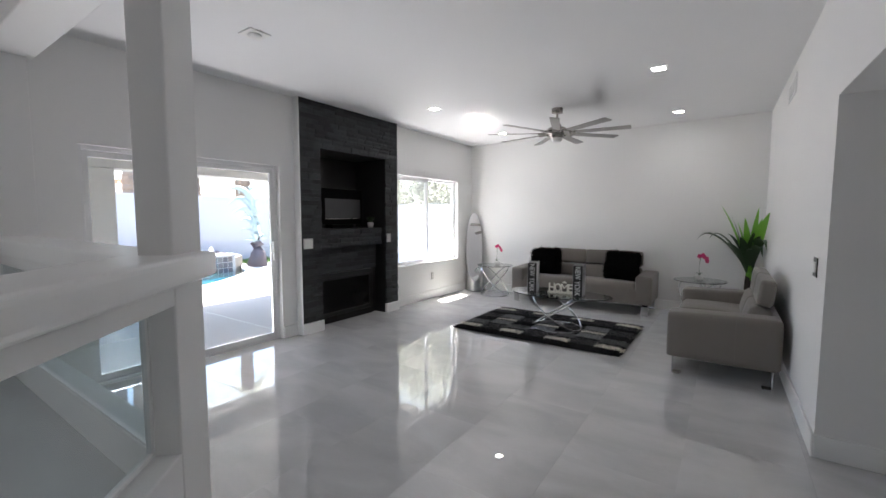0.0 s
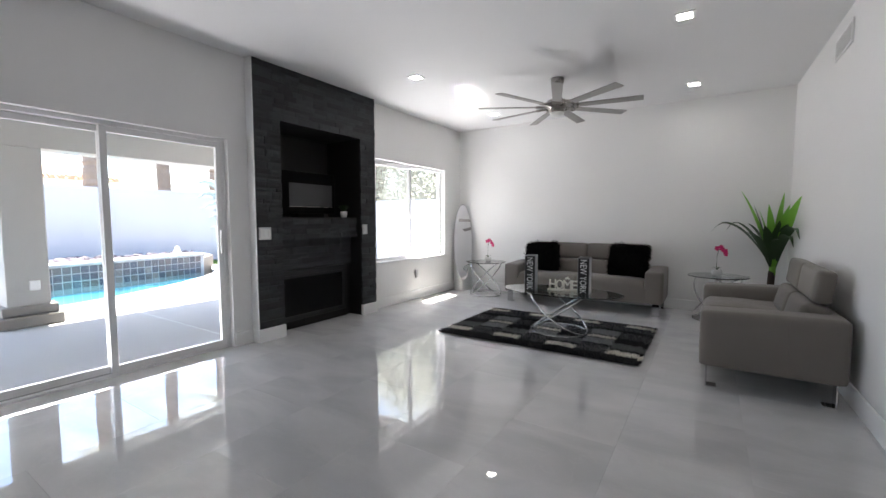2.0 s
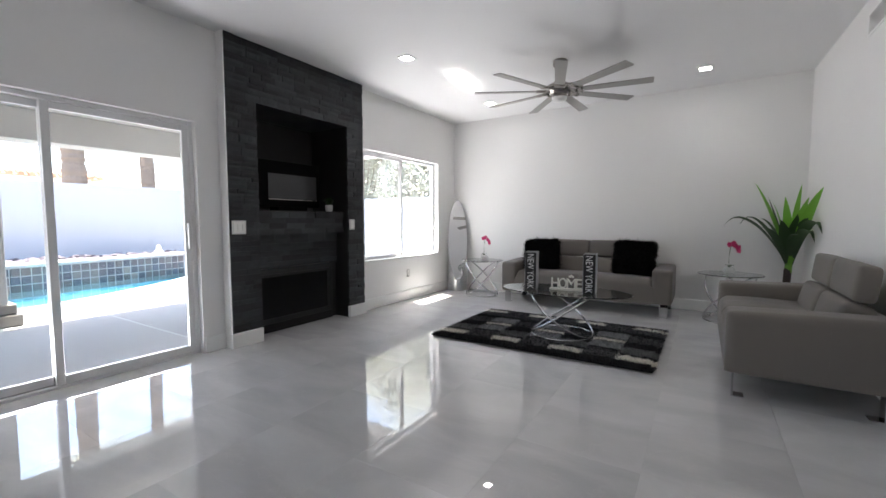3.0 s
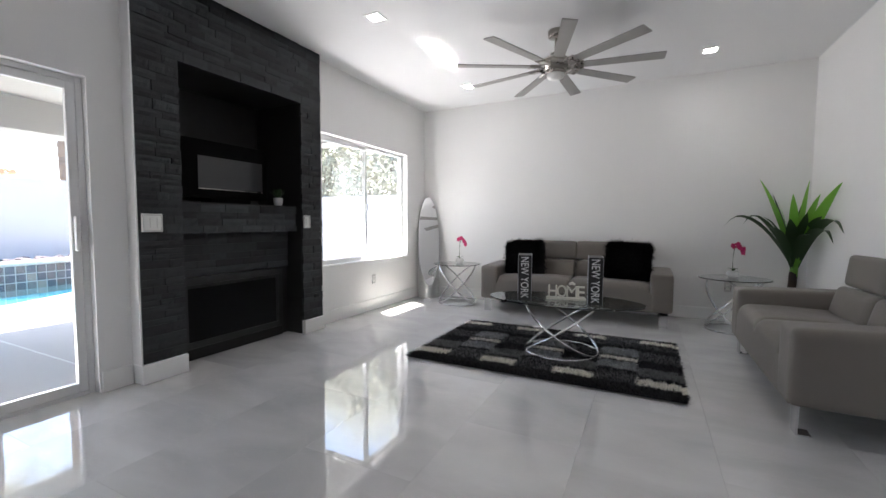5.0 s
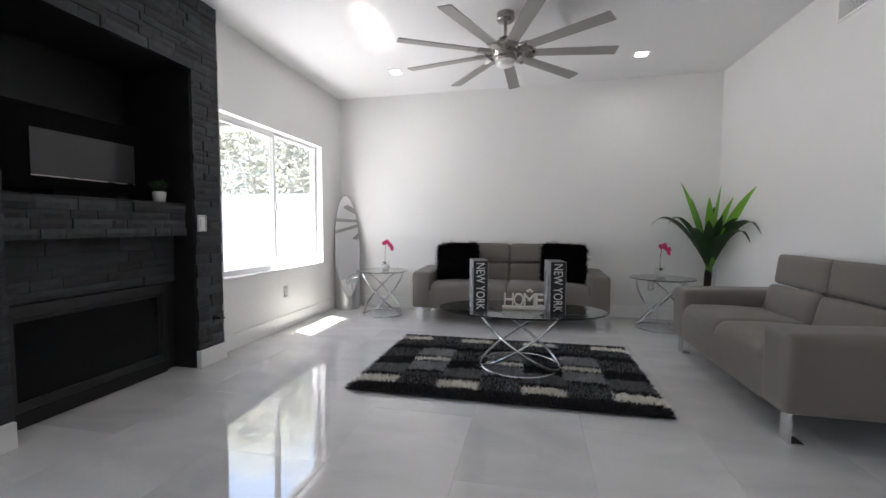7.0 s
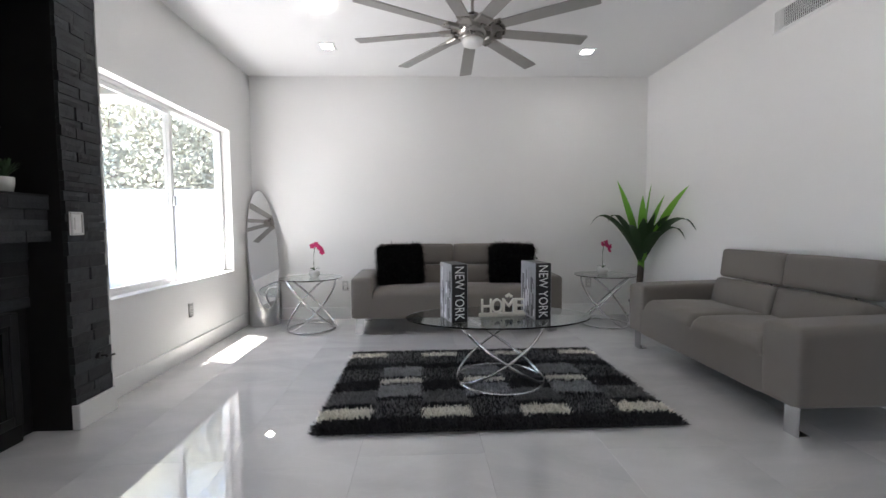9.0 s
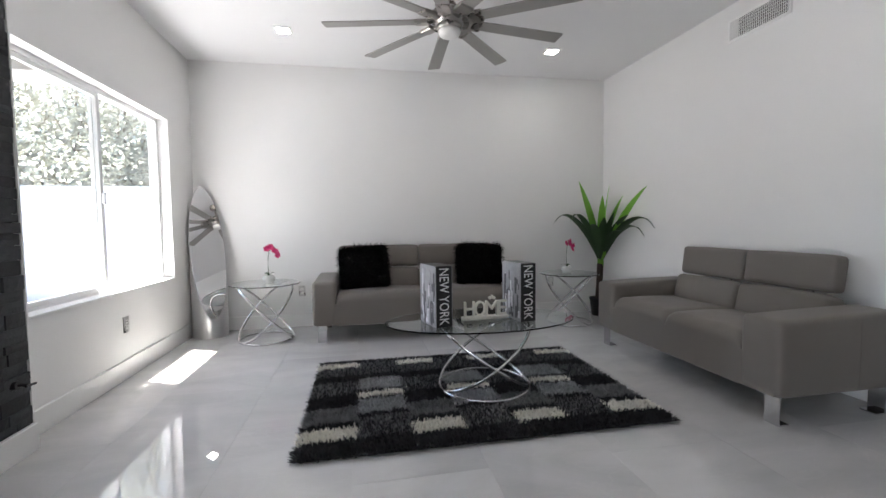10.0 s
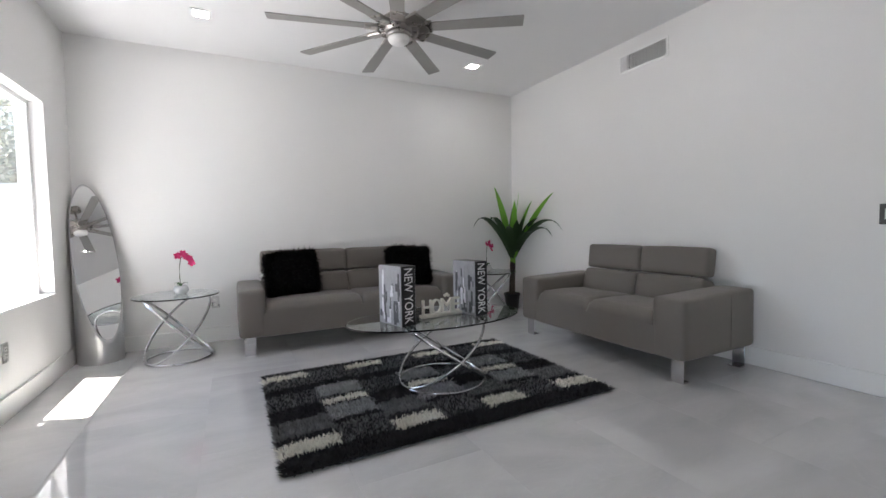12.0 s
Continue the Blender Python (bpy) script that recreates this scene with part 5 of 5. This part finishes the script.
prism(bk, [(-13.4, -9.0), (-9.9, -9.0), (-10.1, -3.0), (-11.58, 6.62), (-12.2, 7.25), (-13.4, 7.6)], -0.9, 0.24)
bmesh.ops.recalc_face_normals(bk, faces=bk.faces[:])
tagged(part("ground_bed", bk, EARTH), "raised planting bed behind the pool", "ground", kind="structure")

pool = thing("pool", "blue swimming pool with a raised slate-tiled wall", "pool", kind="structure")
pb = bmesh.new()
prism(pb, near + [FAR1, FAR0], -1.2, -0.88)
bmesh.ops.recalc_face_normals(pb, faces=pb.faces[:])
part("basin", pb, POOL_FLOOR, pool)
wt = bmesh.new()
wt.faces.new([wt.verts.new((x, y, -0.12)) for x, y in near + [FAR1, FAR0]])
wt.normal_update()
for f in wt.faces:
    if f.normal.z < 0:
        f.normal_flip()
part("water", wt, water, pool, "clear blue water")
fd = (Vector(FAR1) - Vector(FAR0))
flen = fd.length
fm = pose(FAR0[0], FAR0[1], 0, 0, 0, math.degrees(math.atan2(fd.y, fd.x)))
wl = part("raised_wall", boxed(0, flen, 0.0, 0.25, -0.9, 0.32), POOL_GROUT, pool, "raised pool wall", m=fm)
part("coping", boxed(-0.02, flen + 0.02, -0.04, 0.32, 0.32, 0.385, bevel=0.015), COPING, pool, "pale stone coping", m=fm)
tile_me = mesh_of("tile", boxed(-0.067, 0.067, -0.010, 0.0, -0.067, 0.067, bevel=0.004, segs=1), POOL_TILE)
nt = int(flen / 0.152)
for r_ in range(3):
    for c_ in range(nt):
        if c_ * 0.152 < flen - 7.2:
            continue
        o = new("tile", tile_me)
        o.parent = wl
        o.location = (0.08 + c_ * 0.152, -0.001, 0.24 - r_ * 0.152)

rng = random.Random(21)
rk = bmesh.new()
for k in range(420):
    x, y = rng.uniform(-13.2, -11.75), rng.uniform(-2.0, 6.9)
    s = rng.uniform(0.04, 0.11)
    r = bmesh.ops.create_icosphere(rk, subdivisions=1, radius=s, matrix=Matrix.Translation((x, y, 0.27 + s * 0.3)) @ Matrix.Diagonal((rng.uniform(0.8, 1.6), rng.uniform(0.8, 1.4), 0.7, 1)))
    for v in r["verts"]:
        v.co += Vector((rng.gauss(0, 1), rng.gauss(0, 1), rng.gauss(0, 1))) * s * 0.14
tagged(part("garden_rocks", rk, ROCK), "purple-grey landscaping rocks behind the pool", "rocks", kind="stuff")

spout = thing("garden_fountain", "small pale stone fountain on the rocks behind the pool", "fountain", pose(-11.85, 6.15, 0.238))
part("basin", lathe(bmesh.new(), [(0.17, 0.0), (0.20, 0.05), (0.21, 0.12), (0.18, 0.125)], 20), COPING, spout, smooth=True)
part("spout", lathe(bmesh.new(), [(0.11, 0.10), (0.10, 0.17), (0.06, 0.22), (0.05, 0.30), (0.015, 0.33)], 16), COPING, spout, smooth=True)

gv, gf = [], []
for k in range(2600):
    x, y = rng.uniform(-13.3, -12.15), rng.uniform(7.45, 9.8)
    a, hh = rng.uniform(0, 6.283), rng.uniform(0.05, 0.12)
    dx, dy = math.cos(a) * 0.012, math.sin(a) * 0.012
    i = len(gv)
    gv += [(x - dx, y - dy, DECK_Z), (x + dx, y + dy, DECK_Z), (x + rng.gauss(0, 0.03), y + rng.gauss(0, 0.03), DECK_Z + hh)]
    gf.append((i, i + 1, i + 2))
lawn = bpy.data.meshes.new("grass")
lawn.from_pydata(gv, [], gf)
lawn.materials.append(GRASS)
tagged(new("grass", lawn), "patch of short green grass beside the pool", "grass", kind="stuff")

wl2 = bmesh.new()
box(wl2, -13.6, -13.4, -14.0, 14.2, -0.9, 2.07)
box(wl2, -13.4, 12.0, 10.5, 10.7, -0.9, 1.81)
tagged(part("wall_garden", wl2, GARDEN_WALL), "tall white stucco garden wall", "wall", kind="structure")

# patio cover with its column
pc = thing("patio_cover", "beige stucco patio cover on square columns", "patio cover", kind="structure")
part("roof_slab", boxed(-7.75, WEST - THICK, -6.0, 6.215, 2.50, 2.75, bevel=0.01), STUCCO, pc)
part("beam", boxed(-7.72, -7.32, -6.0, 6.20, 2.13, 2.50, bevel=0.01), STUCCO, pc)
part("end_beam", boxed(-7.32, WEST - THICK, 5.93, 6.20, 2.135, 2.50, bevel=0.01), STUCCO, pc)
col = part("column", boxed(-7.70, -7.30, 2.17, 2.57, DECK_Z, 2.13, bevel=0.012), STUCCO, pc)
cb2 = bmesh.new()
box(cb2, -7.80, -7.20, 2.07, 2.67, DECK_Z, DECK_Z + 0.14, bevel=0.02)
box(cb2, -7.76, -7.24, 2.11, 2.63, DECK_Z + 0.14, DECK_Z + 0.26, bevel=0.02)
part("column_base", cb2, MOULD, col, "grey stepped column base")
part("outlet_cover", boxed(-7.30, -7.26, 2.37, 2.47, 0.38, 0.50, bevel=0.01), PLASTIC_W, col, "white weatherproof socket cover")
part("column", boxed(-7.70, -7.30, -2.2, -1.8, DECK_Z, 2.13, bevel=0.012), STUCCO, pc)

# chimney chase outside
ch = bmesh.new()
box(ch, NICHE_X - 0.2, WEST - THICK, REC_Y0 - 0.17, REC_Y0 - 0.05, -0.9, 2.49)
box(ch, NICHE_X - 0.2, WEST - THICK, REC_Y1 + 0.05, REC_Y1 + 0.17, -0.9, 2.49)
box(ch, NICHE_X - 0.2, NICHE_X - 0.05, REC_Y0 - 0.05, REC_Y1 + 0.05, -0.9, 2.49)
tagged(part("chimney_chase", ch, STUCCO), "beige stucco chimney chase", "chimney", kind="structure")


def dolphin_statue(x, y, z):
    """Three leaping dolphins above one another, as one bronze cast."""
    bm = bmesh.new()

    def body(c, s, lean, turn):
        pts, rad = [], []
        for k in range(11):
            t = k / 10
            a = -0.9 + 2.9 * t
            pts.append(Vector((math.cos(a) * 0.42 - 0.35, 0, math.sin(a) * 0.55)))
            rad.append(max(0.012, 0.115 * math.sin(math.pi * min(1, 0.10 + t * 0.88)) ** 0.8))
        m = Matrix.Translation(c) @ pose(0, 0, 0, 0, lean, turn) @ Matrix.Scale(s, 4)
        tube(bm, [m @ p for p in pts], [r * s for r in rad], 10)
        # beak, fins and tail
        tube(bm, [m @ pts[-1], m @ (pts[-1] + Vector((-0.13, 0, -0.06)))], [0.035 * s, 0.012 * s], 8)
        for q, d1, d2 in ((pts[5] + Vector((0.10, 0, 0)), (0.22, 0, 0.12), (0.0, 0, 0.20)), (pts[0], (0.16, 0.16, -0.06), (0.04, 0.02, -0.12)), (pts[0], (0.16, -0.16, -0.06), (0.04, -0.02, -0.12)), (pts[7] + Vector((-0.05, 0.06, -0.05)), (0.0, 0.16, -0.10), (-0.02, 0.05, -0.14))):
            a, b, c2 = m @ q, m @ (q + Vector(d1)), m @ (q + Vector(d2))
            nrm = (b - a).cross(c2 - a).normalized() * 0.012 * s
            v = [bm.verts.new(p + nrm) for p in (a, b, c2)]
            w = [bm.verts.new(p - nrm) for p in (a, b, c2)]
            bm.faces.new(v)
            bm.faces.new(w[::-1])
            for i in range(3):
                bm.faces.new((v[i], w[i], w[(i + 1) % 3], v[(i + 1) % 3]))
    for dz, sc, lean, turn, off in ((0.40, 0.7, 10, 95, 0.10), (0.66, 0.75, 14, 60, 0.08), (0.98, 0.8, 2, 20, 0.04), (1.30, 0.8, -4, 75, 0.02), (1.62, 0.85, -10, 45, -0.02), (1.95, 0.85, -16, 58, -0.08)):
        body((x, y + off, z + dz), sc, lean, turn)
    tube(bm, [(x, y + 0.1, z), (x + 0.03, y + 0.14, z + 0.4), (x, y + 0.12, z + 0.9), (x, y + 0.05, z + 1.5)], [0.30, 0.20, 0.12, 0.07], 12)
    bmesh.ops.recalc_face_normals(bm, faces=bm.faces[:])
    ob = part("dolphin_statue", bm, BRONZE, smooth=True)
    ob.data.materials.append(ROCK)
    for pl in ob.data.polygons:
        if pl.center.z < z + 0.72:
            pl.material_index = 1
    tagged(ob, "verdigris bronze sculpture of leaping dolphins by the pool", "statue")


dolphin_statue(-11.6, 7.27, -0.06)


def palm(x, y, h, r, seed):
    p = thing("palm_tree", "tall palm tree with a rough brown trunk", "tree", pose(x, y, -0.9), group="palms beyond the garden wall")
    rng = random.Random(seed)
    t = bmesh.new()
    n = 110
    tube(t, [(0.10 * math.sin(k * 0.05), 0, h * k / n) for k in range(n + 1)], [r * rng.uniform(0.90, 1.10) * (1.1 - 0.25 * k / n) for k in range(n + 1)], 14)
    part("trunk", t, PALM_BARK, p)
    c = bmesh.new()
    for k in range(26):
        a, e = rng.uniform(0, 6.283), rng.uniform(-0.5, 1.0)
        L = rng.uniform(1.6, 2.3)
        base = Vector((0.10 * math.sin(n * 0.05), 0, h))
        for s in range(14):
            q0 = s / 14
            pt = base + Vector((math.cos(a) * L * q0, math.sin(a) * L * q0, math.sin(e) * L * q0 - 0.9 * q0 * q0))
            for sg in (-1, 1):
                sd = Vector((-math.sin(a) * sg, math.cos(a) * sg, -0.35)) * (0.5 * (1 - q0 * 0.6)) + Vector((math.cos(a), math.sin(a), 0)) * 0.25
                leaf_blade(c, pt, pt + sd, 0.022, 0.0, n=2, fold=0.1)
    part("crown", c, TREE_LEAF, p)


palm(-17.0, 6.13, 7.5, 0.30, 1)
palm(-17.0, 8.13, 8.0, 0.21, 2)
palm(-17.0, 10.1, 7.2, 0.29, 3)


def tree(x, y, h, spread, seed):
    t = thing("tree", "leafy olive-green tree behind the garden wall", "tree", pose(x, y, -0.9), group="trees beyond the garden wall")
    rng = random.Random(seed)
    b = bmesh.new()
    tops = []
    fork = h * 0.22
    tube(b, [(0, 0, 0), (0.05, 0.02, fork * 0.5), (0.0, 0.0, fork)], [0.14, 0.11, 0.09], 9)
    for k in range(20):
        a = k * 0.7 + rng.uniform(-0.2, 0.2)
        L = spread * rng.uniform(0.4, 1.0)
        z1 = h * rng.uniform(0.30, 0.97)
        p0, p1 = Vector((0, 0, fork * rng.uniform(0.7, 1.0))), Vector((math.cos(a) * L * 0.45, math.sin(a) * L * 0.45, fork + (z1 - fork) * 0.55))
        p2 = Vector((math.cos(a) * L, math.sin(a) * L, z1))
        tube(b, [p0, p1, p2], [0.036, 0.022, 0.008], 7)
        tops += [p2, p1.lerp(p2, 0.5), p1, p1.lerp(p2, 0.75)]
        for q in range(3):
            tw = p1.lerp(p2, rng.random()) + Vector((rng.gauss(0, 0.5), rng.gauss(0, 0.5), rng.uniform(0, 0.6)))
            tube(b, [p1.lerp(p2, 0.4), tw], [0.018, 0.006], 5)
            tops.append(tw)
    part("trunk", b, TREE_BARK, t)
    V, F = [], []
    for c in tops:
        for k in range(170):
            p = c + Vector((rng.gauss(0, 0.42), rng.gauss(0, 0.42), rng.gauss(0, 0.40)))
            d1 = Vector((rng.gauss(0, 1), rng.gauss(0, 1), rng.gauss(-0.2, 0.8))).normalized()
            sd = d1.orthogonal().normalized() * 0.026
            d1 *= rng.uniform(0.07, 0.15)
            i = len(V)
            V += [p, p + d1 * 0.5 + sd, p + d1, p + d1 * 0.5 - sd]
            F.append((i, i + 1, i + 2, i + 3))
    me = bpy.data.meshes.new("crown")
    me.from_pydata(V, [], F)
    me.materials.append(TREE_LEAF)
    o = new("crown", me)
    o.parent = t


for k, (x, y, h, sp) in enumerate(((-12.4, 14.0, 8.2, 1.9), (-10.2, 14.4, 8.8, 1.9), (-8.2, 13.9, 7.8, 1.6), (-6.1, 14.8, 6.2, 1.4), (-14.6, 14.4, 8.4, 1.9), (-16.8, 14.4, 8.6, 1.9))):
    tree(x, y, h, sp, 30 + k)


def house(x, y):
    h = thing("neighbour_house", "low white stucco house with a clay tile roof", "house", pose(x, y, -0.9))
    part("wall", boxed(-5, 0, -6, 6, 0, 3.9), STUCCO_W, h)
    rf = bmesh.new()
    for q in ((0.5, -6.5, 3.9), (0.5, 6.5, 3.9), (-5.5, 6.5, 3.9), (-5.5, -6.5, 3.9), (-2.5, -3, 5.0), (-2.5, 3, 5.0)):
        rf.verts.new(q)
    bmesh.ops.convex_hull(rf, input=rf.verts[:])
    r = part("roof", rf, ROOF_TILE, h, "clay tile hip roof")
    me = mesh_of("eave_tile", tube(bmesh.new(), [(0.62, 0, 3.94), (0.1, 0, 4.1)], 0.10, 8), ROOF_TILE)
    for k in range(40):
        o = new("eave_tile", me)
        o.parent = r
        o.location = (0, -6.3 + k * 0.32, 0)


house(-24.0, 2.8)

# ---- floor tiles ----
TX, TY, GAP = 0.61, 1.22, 0.0008
tb = bmesh.new()
box(tb, -0.5, 0.5, -0.5, 0.5, -1.0, 0.0)
tile_mesh = mesh_of("tile", tb, MARBLE)


def lay_tiles():
    x0, x1, y0, y1 = WEST - THICK + 0.01, 2.40, SOUTH, NORTH + 0.02
    i0, i1 = math.floor((x0 + 1.90) / TX), math.ceil((x1 + 1.90) / TX)
    for i in range(i0, i1):
        xa, xb = max(x0, -1.90 + i * TX), min(x1, -1.90 + (i + 1) * TX)
        if xb - xa < 0.02:
            continue
        shift = (i % 2) * TY / 2
        for j in range(-12, 12):
            ya, yb = max(y0, 0.2 + shift + j * TY), min(y1, 0.2 + shift + (j + 1) * TY)
            if yb - ya < 0.02:
                continue
            o = new("tile", tile_mesh)
            o.parent = floor
            o.location = ((xa + xb) / 2, (ya + yb) / 2, 0.0)
            o.scale = (xb - xa - GAP, yb - ya - GAP, 0.006)


lay_tiles()
